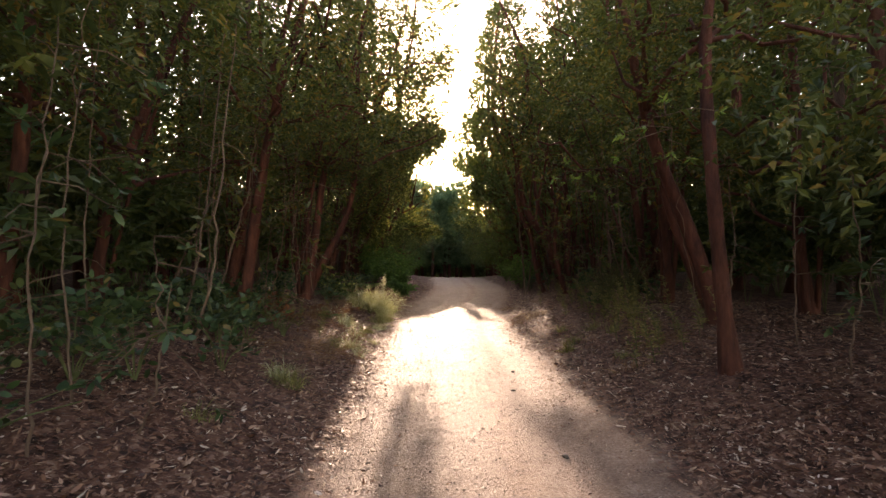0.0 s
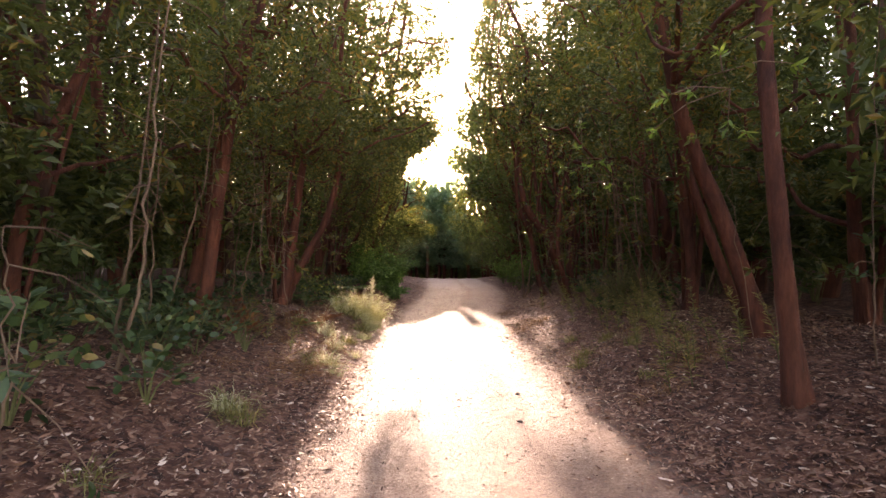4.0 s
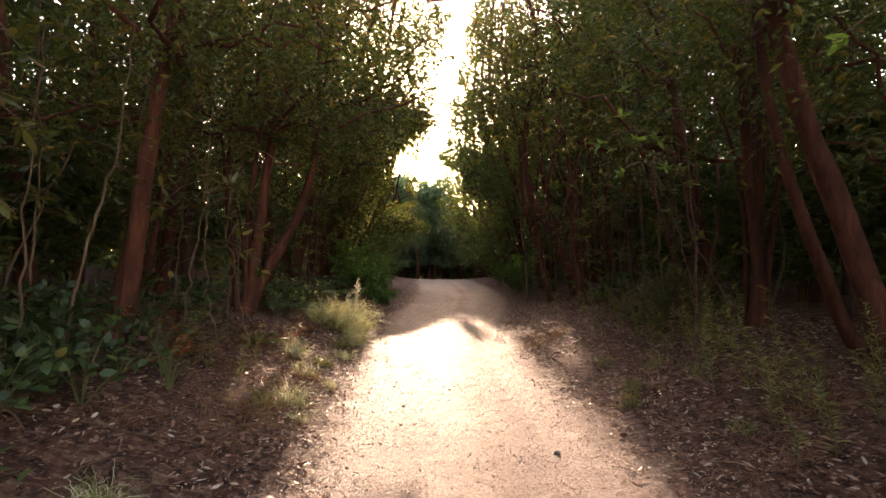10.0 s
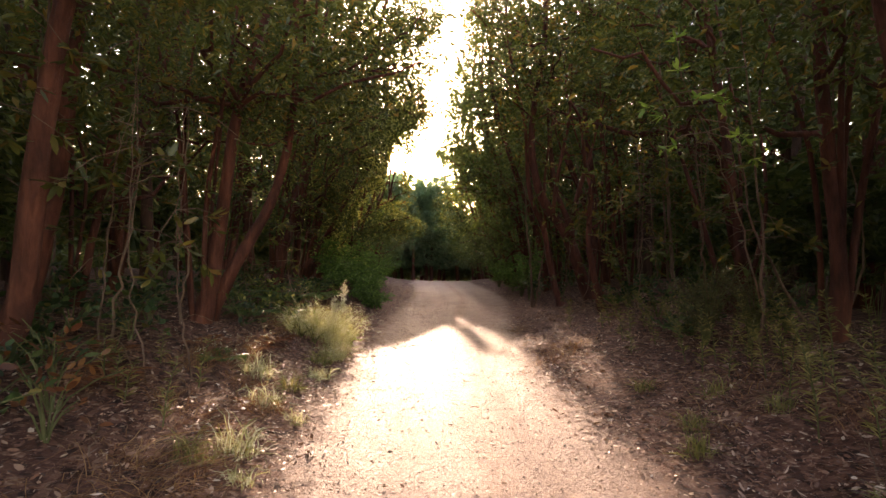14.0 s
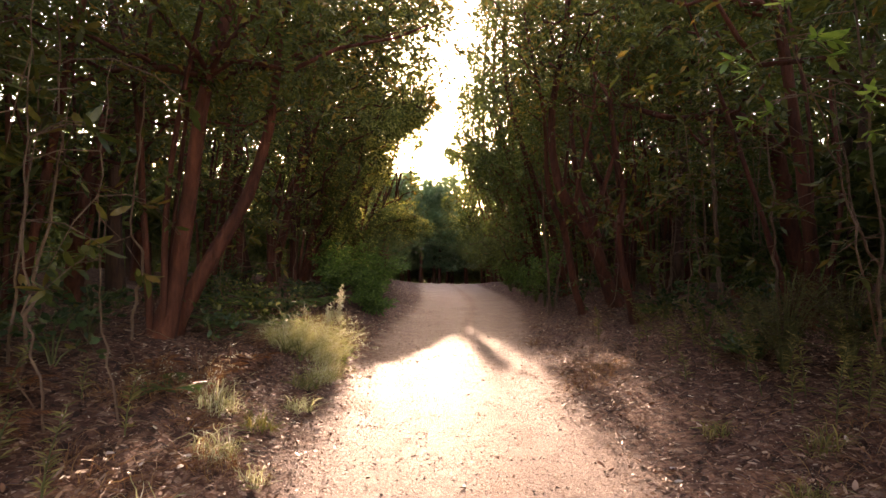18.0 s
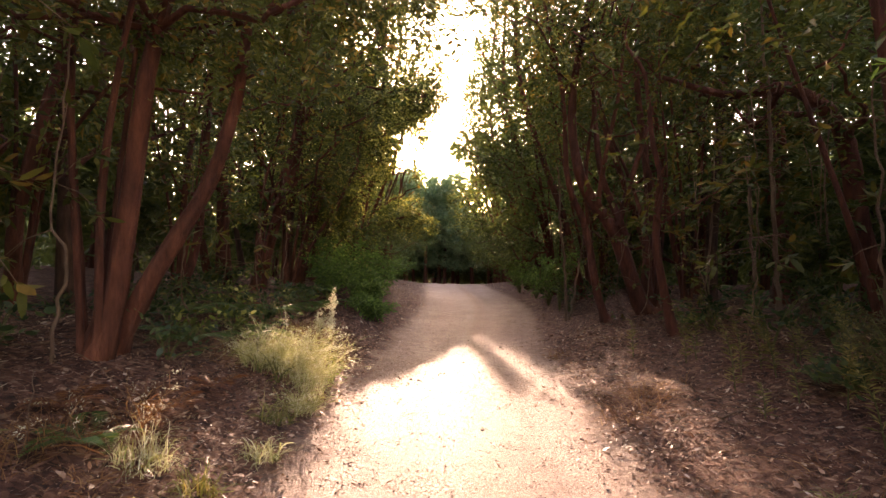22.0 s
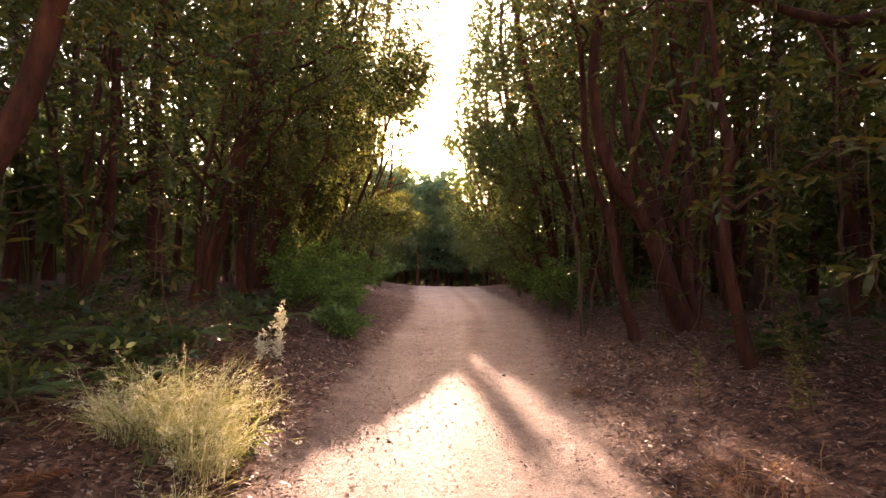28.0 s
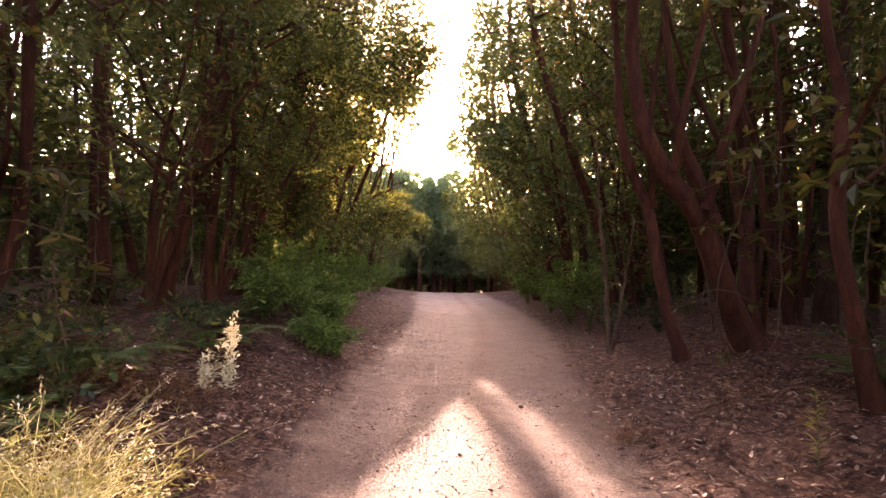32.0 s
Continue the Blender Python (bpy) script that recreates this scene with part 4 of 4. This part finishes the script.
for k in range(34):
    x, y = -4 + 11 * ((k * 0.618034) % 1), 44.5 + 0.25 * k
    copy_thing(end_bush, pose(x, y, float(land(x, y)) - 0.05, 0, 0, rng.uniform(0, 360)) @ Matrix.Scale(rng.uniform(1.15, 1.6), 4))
for k, (x, y, s) in enumerate(spots):
    m = pose(x, y, float(land(x, y)) - 0.05, 0, 0, rng.uniform(0, 360)) @ Matrix.Scale(s, 4)
    if k < 3:
        bushes[k].matrix_basis = m
    else:
        copy_thing(bushes[k % 3], m)


def weed(place, high, seed, leaf=WEED, label="upright weed with narrow olive leaves up its stem", head=None):
    """An upright stem set with narrow leaves all the way up."""
    r = np.random.default_rng(seed)
    foot = np.array(at(*place))
    root = empty("weed", foot, label, "weed", "weeds on the banks")
    tip = np.array([r.normal() * 0.16 - (0 if head else 0.28) * np.sign(place[0]), r.normal() * 0.12, 0.95]) * high
    line = curve_through([(0, 0, -0.03), tip * [0.3, 0.3, 0.5], tip], 12)
    part("stem", mesh_of("stem", *tube(line, np.linspace(0.006, 0.002, 12), 5, seed), GREEN_STEM, True), root)
    n = int(70 * high / 0.6)
    u = r.uniform(0.15, 1, n)
    base = np.stack([np.interp(u * 11, np.arange(12), line[:, k]) for k in range(3)], 1)
    a = np.arange(n) * 2.4
    way = np.stack([np.cos(a), np.sin(a), r.uniform(0.1, 0.9, n)], 1)
    part("leaves", mesh_of("leaves", *blades(base, way, np.tile([0.0, 0, 1], (n, 1)), 0.1 * r.uniform(0.6, 1.2, n) * (1.15 - 0.6 * u), 0.011), leaf), root)
    if head:
        m = 150
        base = tip * [1, 1, 0.82] + r.normal(size=(m, 3)) * [0.024, 0.024, 0.085]
        part("seed_head", mesh_of("seed_head", *blades(base, r.normal(size=(m, 3)) + [0, 0, 0.8], r.normal(size=(m, 3)), 0.04, 0.018), head), root, "pale fluffy seed head", "stuff")
    return root


for k in range(26):
    y = rng.uniform(4.8, 12.5)
    weed((rng.uniform(2.0, 3.1) + 0.02 * y, y), rng.uniform(0.25, 0.65), 700 + k)
for k in range(12):
    weed((rng.uniform(2.2, 3.0), rng.uniform(6.0, 8.8)), rng.uniform(0.4, 0.7), 740 + k)
for k in range(20):
    weed((1.95 + 0.5 * (k * 0.618 % 1) + 0.04 * k, 5.6 + 0.26 * k), 0.34 + 0.34 * (k * 0.37 % 1), 720 + k)
for k in range(14):
    weed((-rng.uniform(1.8, 2.7), rng.uniform(7.2, 8.8) if k % 2 else rng.uniform(12.6, 14.2)), rng.uniform(0.22, 0.45), 760 + k)
weed((-1.66, 13.75), 0.55, 780, FLOWER, "pale sunlit seed-bearing stalk on the bank", FLOWER)
weed((-1.54, 13.72), 0.24, 781, FLOWER, "pale sunlit seed-bearing stalk on the bank", FLOWER)
weed((-1.62, 13.65), 0.2, 782, FLOWER, "pale sunlit seed-bearing stalk on the bank", FLOWER)


def tuft(place, wide, high, n, mat, seed, label, name="grass_tuft", thin=0.0032, lodged=0.0):
    """Fine arching grass blades of uneven lengths from one root, some broken over, some with seed heads."""
    r = np.random.default_rng(seed)
    foot = np.array(at(*place))
    a = r.uniform(0, 2 * math.pi, n)
    out = np.stack([np.cos(a), np.sin(a), 0 * a], 1)
    base = out * (r.uniform(0, 1, (n, 1)) ** 0.6) * wide * 0.4
    base[:, 2] = land(base[:, 0] + foot[0], base[:, 1] + foot[1]) - foot[2] - 0.01
    bend = unit(0.45 * out + r.normal(size=(n, 3)) * [1, 1, 0])
    h = high * (0.25 + 0.95 * r.uniform(0, 1, (n, 1)) ** 1.7)
    spread = wide * r.uniform(0.05, 0.7 + 0.3 * lodged, (n, 1)) + (0.25 + 0.35 * lodged) * h
    curl = r.uniform(0.7, 1.5, (n, 1)) + lodged * r.uniform(0, 1, (n, 1))
    u = np.linspace(0, 1, 6)
    side = unit(np.cross(bend, [0, 0, 1]) + r.normal(size=(n, 3)) * 0.5)
    w = r.uniform(0.5, 1.4, (n, 1)) * thin
    mid = [base + bend * spread * t**1.7 + [0, 0, 1] * h * (t * 1.7 - curl * t**2.3) + r.normal(size=(n, 3)) * 0.012 * t for t in u]
    v = np.stack([np.stack([m - side * w * q, m + side * w * q], 1) for m, q in zip(mid, (1, 1, 0.9, 0.75, 0.5, 0.1))], 1).reshape(n, 12, 3)
    f = (np.arange(n)[:, None, None] * 12 + np.array([[2 * q, 2 * q + 1, 2 * q + 3, 2 * q + 2] for q in range(5)])).reshape(-1, 4)
    root = empty(name, foot, label, "grass", "grass tufts on the banks")
    part("grass", mesh_of("grass", v.reshape(-1, 3), f, mat), root, kind="stuff")
    if high > 0.34:
        tip = mid[-1][: n // 5]
        m = len(tip) * 7
        grain = np.repeat(tip, 7, 0) + r.normal(size=(m, 3)) * 0.018 - np.repeat(bend[: n // 5], 7, 0) * r.uniform(0, 0.07, (m, 1))
        part("seed", mesh_of("seed", *blades(grain, r.normal(size=(m, 3)) + [0, 0, 0.3], r.normal(size=(m, 3)), 0.022, 0.007), FLOWER), root, "pale dry seed heads", "stuff")
    return root


def tall_grass(place, wide, high, n, seed, label, lean=(0.25, -0.2), mats=(GRASS, GRASS_PALE)):
    """Thin stalks fanning from one root, nodding at the tips, with narrow leaves along them and loose seed heads."""
    r = np.random.default_rng(seed)
    foot = np.array(at(*place))
    a = r.uniform(0, 2 * math.pi, n)
    out = np.stack([np.cos(a), np.sin(a), 0 * a], 1)
    base = out * (r.uniform(0, 1, (n, 1)) ** 0.5) * wide * 0.5
    base[:, 2] = land(base[:, 0] + foot[0], base[:, 1] + foot[1]) - foot[2] - 0.01
    h = high * r.uniform(0.35, 1.15, (n, 1))
    way = unit(out * r.uniform(0, 1, (n, 1)) + np.array([*lean, 0]) + r.normal(size=(n, 3)) * [0.35, 0.35, 0])
    tilt = np.abs(r.normal(size=(n, 1))) * 0.42 + 0.06
    nod = r.uniform(0.1, 0.75, (n, 1))
    u = np.linspace(0, 1, 9)
    line = [base + way * h * (tilt * t + nod * 0.55 * t**2.4) + [0, 0, 1] * h * (t - nod * 0.62 * t**3) + r.normal(size=(n, 3)) * 0.006 * t for t in u]
    side = unit(np.cross(way, [0, 0, 1]) + r.normal(size=(n, 3)) * 0.6)
    w = r.uniform(0.6, 1.4, (n, 1)) * 0.0022
    v = np.stack([np.stack([m - side * w * q, m + side * w * q], 1) for m, q in zip(line, np.linspace(1, 0.35, 9))], 1).reshape(-1, 3)
    f = (np.arange(n)[:, None, None] * 18 + np.array([[2 * q, 2 * q + 1, 2 * q + 3, 2 * q + 2] for q in range(8)])).reshape(-1, 4)
    root = empty("grass_tuft", foot, label, "grass", "grass tufts on the banks")
    part("stalk_sheaf", mesh_of("stalk_sheaf", v, f, mats[0]), root, "straw-coloured stalks", "stuff")
    per = 6
    i = r.integers(1, 8, (n, per))
    spots_ = np.stack(line, 1)[np.arange(n)[:, None], i].reshape(-1, 3)
    m = len(spots_)
    d = np.repeat(way, per, 0) * 0.5 + r.normal(size=(m, 3)) * [0.7, 0.7, 0.3] + [0, 0, 0.45]
    part("leaves", mesh_of("leaves", *blades(spots_, d, r.normal(size=(m, 3)) * 0.4 + [0, 0, 1], r.uniform(0.05, 0.17, m), r.uniform(0.003, 0.006, m), 0.1, 0.03, 0.4), mats[1]), root, "pale green narrow leaves", "stuff")
    k = n // 2
    tip = np.repeat(line[-1][:k], 9, 0)
    back = np.repeat(unit(line[-1][:k] - line[-2][:k]), 9, 0)
    grain = tip - back * r.uniform(0, 0.12, (len(tip), 1)) + r.normal(size=(len(tip), 3)) * 0.008
    part("seed", mesh_of("seed", *blades(grain, back + r.normal(size=(len(tip), 3)) * 0.5 - [0, 0, 0.3], r.normal(size=(len(tip), 3)), 0.02, 0.006), FLOWER), root, "pale dry seed heads", "stuff")
    return root


tall_grass((-1.5, 11.5), 0.5, 0.56, 330, 800, "large pale tuft of tall seeding grass on the bank")
tall_grass((-1.78, 11.35), 0.4, 0.45, 170, 801, "straw-yellow tuft of tall grass on the bank")
tall_grass((-1.27, 11.15), 0.3, 0.5, 130, 802, "straw-yellow tuft of grass hanging over the bank", (0.5, -0.5))
tall_grass((-1.17, 10.5), 0.2, 0.3, 70, 803, "small straw-yellow tuft of grass at the lane's edge", (0.4, -0.4))
tall_grass((-1.95, 9.35), 0.3, 0.36, 34, 804, "withered seeding grass among dead leaves", (0.2, 0.0), (DRY, DRY))
tall_grass((-2.1, 8.9), 0.3, 0.32, 30, 805, "withered seeding grass among dead leaves", (-0.2, 0.1), (DRY, DRY))
for k, (x, y) in enumerate([(-1.75, 11.2), (-1.95, 11.7), (-1.2, 12.0), (-1.1, 11.5), (-1.55, 11.1)]):
    shrub("plant", (x, y), 0.26, 0.26, 60, LEAF_YOUNG if k % 2 else WEED, 0.045, 0.3, 670 + k, "low green weeds growing through the grass", "plant", "low plants under the trees", 6, 5)
for k, (x, y, w, h, n) in enumerate([(-1.62, 5.0, 0.4, 0.35, 150), (-1.75, 5.15, 0.3, 0.3, 110), (-1.35, 7.3, 0.35, 0.35, 150), (-1.5, 7.0, 0.3, 0.28, 110), (-1.2, 6.9, 0.2, 0.2, 70), (-1.45, 8.3, 0.35, 0.3, 130),
                                     (-1.35, 8.9, 0.3, 0.3, 110), (-1.2, 9.5, 0.3, 0.25, 120), (-1.15, 8.1, 0.2, 0.18, 60), (-1.3, 10.2, 0.35, 0.3, 140), (1.62, 7.2, 0.25, 0.3, 80), (1.8, 7.6, 0.25, 0.25, 70),
                                     (2.0, 6.2, 0.25, 0.22, 60), (1.9, 8.6, 0.25, 0.22, 60), (2.3, 7.4, 0.25, 0.3, 70), (-1.9, 3.7, 0.25, 0.2, 60), (2.2, 8.0, 0.3, 0.3, 80), (-1.7, 9.0, 0.4, 0.4, 150)]):
    tuft((x, y), w * 0.9, h * 0.65, n, GRASS if x < 0 and k % 3 else GRASS_GREEN, 810 + k, "small yellowish tuft of grass among dead leaves")


for k in range(34):
    west = k % 3 > 0
    x = -rng.uniform(1.25, 2.4) if west else rng.uniform(1.5, 2.6)
    tuft((x, rng.uniform(5.5, 13.5)), rng.uniform(0.4, 0.75), rng.uniform(0.06, 0.2), int(rng.uniform(60, 160)), DRY, 860 + k, "withered brown grass and stalks among dead leaves", "withered_grass", 0.0025)


def fern(place, reach, fronds, mat, seed, label):
    r = np.random.default_rng(seed)
    foot = np.array(at(*place))
    root = empty("fern", foot, label, "fern", "ferns on the banks")
    for k in range(fronds):
        a = 2 * math.pi * (k + r.uniform(0, 0.7)) / fronds
        out = np.array([math.cos(a), math.sin(a), 0])
        u = np.linspace(0, 1, 34)
        size = reach * r.uniform(0.7, 1.1)
        line = out * (u[:, None] * size) + np.array([0, 0, 1]) * (size * (0.95 * u - 0.75 * u * u))[:, None]
        way = np.gradient(line, axis=0)
        side = np.cross(unit(way), [0, 0, 1.0])
        ln = size * 0.3 * np.sin(np.clip(u * 1.05, 0, 1) * math.pi * 0.82 + 0.35)[:, None]
        spots_ = np.vstack([line[3:], line[3:]])
        d = np.vstack([side[3:] + unit(way[3:]) * 0.35, -side[3:] + unit(way[3:]) * 0.35])
        v, f = blades(spots_, d, np.tile([0, 0, 1.0], (len(spots_), 1)) + r.normal(size=(len(spots_), 3)) * 0.1, np.vstack([ln[3:], ln[3:]])[:, 0], 0.02 * size / 0.5, 0.05, 0.1)
        part("frond", mesh_of("frond", v, f, mat), root)
    return root


for k, (x, y, s, n, m) in enumerate([(-2.45, 11.3, 0.6, 7, FERN), (-2.3, 13.2, 0.6, 8, FERN), (-1.95, 15.2, 0.55, 8, FERN), (-2.9, 12.2, 0.6, 7, FERN), (2.9, 9.9, 0.4, 6, FERN), (3.3, 12.9, 0.5, 7, FERN), (-2.5, 12.6, 0.55, 7, FERN), (-2.1, 12.1, 0.5, 6, FERN), (-2.0, 14.6, 0.45, 7, FERN), (-2.3, 15.6, 0.5, 7, FERN), (-2.9, 13.4, 0.55, 7, FERN), (-2.0, 9.0, 0.35, 5, FERN),
                                     (-2.35, 7.7, 0.4, 6, RUST), (-2.6, 8.1, 0.4, 6, RUST), (-2.7, 13.9, 0.3, 5, RUST), (-1.9, 9.8, 0.3, 5, RUST), (-2.35, 16.6, 0.5, 7, FERN), (-2.72, 13.0, 0.28, 7, RUST), (-2.3, 9.3, 0.35, 6, RUST), (-1.85, 10.4, 0.3, 5, RUST)]):
    fern((x, y), s, n, m, 900 + k, "rust-red withered fern on the bank" if m is RUST else "green arching fern on the bank")

# ---- small things on the ground ----
r = np.random.default_rng(77)


def litter(name, n, x0, x1, y0, y1, sizes, mat, label, lane=False):
    x, y = r.uniform(x0, x1, n), y0 + (y1 - y0) * r.uniform(0, 1, n) ** 1.2
    if not lane:
        off = np.abs(x - LANE_MID - lane_shift(y)) - 0.4 * smooth(9, 24, y)
        ok = r.uniform(0, 1, n) < smooth(0.9, 1.5, off + 0.3 * waves(x, y, 3, 31)) * (0.5 + 0.5 * smooth(-0.32, 0.3, waves(x, y, 2.6, 33)))
        x, y = x[ok], y[ok]
    else:
        off = np.abs(x - LANE_MID - lane_shift(y)) - 0.4 * smooth(9, 24, y)
        off = off + 0.4 * smooth(10, 13, y) * (x < LANE_MID + lane_shift(y))
        ok = r.uniform(0, 1, n) < 0.13 + 0.04 * smooth(9, 13, y) + 0.9 * smooth(0.45 - 0.3 * smooth(10, 13, y), 1.15 - 0.25 * smooth(10, 13, y), off + 0.25 * waves(x, y, 4, 35)) ** 1.1
        x, y = x[ok], y[ok]
    n = len(x)
    p = np.stack([x, y, land(x, y) + r.uniform(0.002, 0.02, n)], 1)
    a = r.uniform(0, 2 * math.pi, n)
    d = np.stack([np.cos(a), np.sin(a), r.normal(size=n) * 0.22], 1)
    face = np.stack([r.normal(size=n) * 0.4, r.normal(size=n) * 0.4, np.ones(n)], 1)
    ln = sizes[0] + (sizes[1] - sizes[0]) * r.uniform(0, 1, n) ** 1.9
    v, f = curled(p, d, face, ln, ln * r.uniform(0.16, 0.42, n), r)
    tagged(new(name, mesh_of(name, v, f, mat)), label, "leaf litter", kind="stuff")


litter("leaf_litter", 92000, 0.9, 4.6, 2.0, 15, (0.016, 0.07), LITTER, "brown and grey dead leaves on the east bank")
litter("leaf_litter", 92000, -4.4, -0.5, 2.0, 15, (0.016, 0.07), LITTER, "brown and grey dead leaves on the west bank")
litter("leaf_litter", 14000, -5.0, 6.5, 14, 32, (0.05, 0.11), LITTER, "brown and grey dead leaves further along the lane")
litter("leaf_bits", 66000, -1.4, 3.4, 1.0, 24, (0.01, 0.04), LITTER, "scattered bits of dead leaf on the lane", True)


def pebble(place, size, seed, label="small dark stone lying on the lane"):
    q = np.random.default_rng(seed)
    bm = bmesh.new()
    bmesh.ops.create_icosphere(bm, subdivisions=2, radius=1)
    for v in bm.verts:
        v.co *= 1 + 0.22 * noise.noise(v.co * 1.3 + Vector((seed, 0, 0)))
        v.co = Vector((v.co.x * size, v.co.y * size * 0.75, v.co.z * size * 0.5))
    me = bpy.data.meshes.new("stone")
    bm.to_mesh(me)
    bm.free()
    me.materials.append(STONE)
    ob = new("stone", me)
    ob.matrix_basis = pose(place[0], place[1], float(land(*place)) + size * 0.2, 0, 0, q.uniform(0, 360))
    return tagged(ob, label, "stone", "stones on the lane")


for k, (x, y, s) in enumerate([(0.73, 6.4, 0.045), (0.59, 5.48, 0.04), (0.67, 3.67, 0.05), (0.87, 7.66, 0.02), (-0.39, 7.6, 0.025), (-0.41, 8.08, 0.02), (0.31, 10.26, 0.02), (0.25, 11.17, 0.015), (0.37, 13.0, 0.03), (-0.21, 12.03, 0.03),
                               (0.51, 12.42, 0.02), (1.06, 14.36, 0.05), (-0.3, 12.1, 0.028), (0.1, 9.0, 0.015), (0.95, 9.2, 0.02), (0.2, 6.2, 0.015), (1.0, 5.0, 0.02), (-0.6, 6.6, 0.018), (-0.2, 14.2, 0.02), (0.6, 8.6, 0.016)]):
    pebble((x, y), s * 0.65, k)
n = 11000
x, y = r.uniform(-1.1, 1.5, n), r.uniform(1.5, 20, n)
x = x + lane_shift(y)
s = 0.002 + 0.007 * r.uniform(0, 1, n) ** 2
c = np.stack([x, y, land(x, y) + s * 0.3], 1)
octa = np.array([[1, 0, 0], [0, 1, 0], [-1, 0, 0], [0, -1, 0], [0, 0, 0.7], [0, 0, -0.7]])
v = (c[:, None] + octa[None] * s[:, None, None] * r.uniform(0.6, 1.3, (n, 6, 1))).reshape(-1, 3)
f = (np.arange(n)[:, None, None] * 6 + np.array([[0, 1, 4], [1, 2, 4], [2, 3, 4], [3, 0, 4], [1, 0, 5], [2, 1, 5], [3, 2, 5], [0, 3, 5]])).reshape(-1, 3)
tagged(new("gravel", mesh_of("gravel", v, f, STONE)), "fine gravel scattered over the lane", "gravel", kind="stuff")


def fallen_twig(place, turn, length, seed, thick=0.008):
    q = np.random.default_rng(seed)
    u = np.linspace(-0.5, 0.5, 8)
    x = place[0] + u * length * math.cos(turn) + q.normal(size=8) * 0.012
    y = place[1] + u * length * math.sin(turn) + q.normal(size=8) * 0.012
    z = land(x, y) + thick * 0.6 + 0.01
    foot = np.array([place[0], place[1], float(land(*place))])
    ob = new("fallen_twig", mesh_of("fallen_twig", *tube(np.stack([x, y, z], 1) - foot, np.linspace(thick, thick * 0.5, 8), 5, seed), STEM, True))
    ob.location = foot
    tagged(ob, "dry fallen twig lying among dead leaves", "twig", "fallen twigs")


for k in range(26):
    side = -1 if k % 2 else 1
    fallen_twig((side * rng.uniform(1.4, 3.2), rng.uniform(3.0, 12)), rng.uniform(0, 3.1), rng.uniform(0.25, 0.9), 950 + k, rng.uniform(0.004, 0.009))
fallen_twig((-1.95, 5.9), 0.3, 0.7, 990)


def dead_cane(place, turn, reach, high, seed):
    """A dry cane arching over and back to the ground."""
    q = np.random.default_rng(seed)
    foot = np.array(at(*place))
    u = np.linspace(0, 1, 14)
    x, y = u * reach * math.cos(turn), u * reach * math.sin(turn)
    z = land(x + foot[0], y + foot[1]) - foot[2] + 4 * high * u * (1 - u) ** 0.8 + 0.004
    pts = np.stack([x, y, z], 1) + q.normal(size=(14, 3)) * 0.006
    ob = new("dead_cane", mesh_of("dead_cane", *tube(pts, np.linspace(0.005, 0.002, 14), 5, seed), STEM, True))
    ob.location = foot
    tagged(ob, "dry brown cane arching over the dead leaves", "cane", "dead canes on the banks")


for k in range(22):
    west = k % 4 > 0
    dead_cane((-rng.uniform(1.6, 3.0) if west else rng.uniform(1.8, 3.0), rng.uniform(4.5, 13.5)), rng.uniform(0, 6.28), rng.uniform(0.4, 1.1), rng.uniform(0.05, 0.3), 1000 + k)
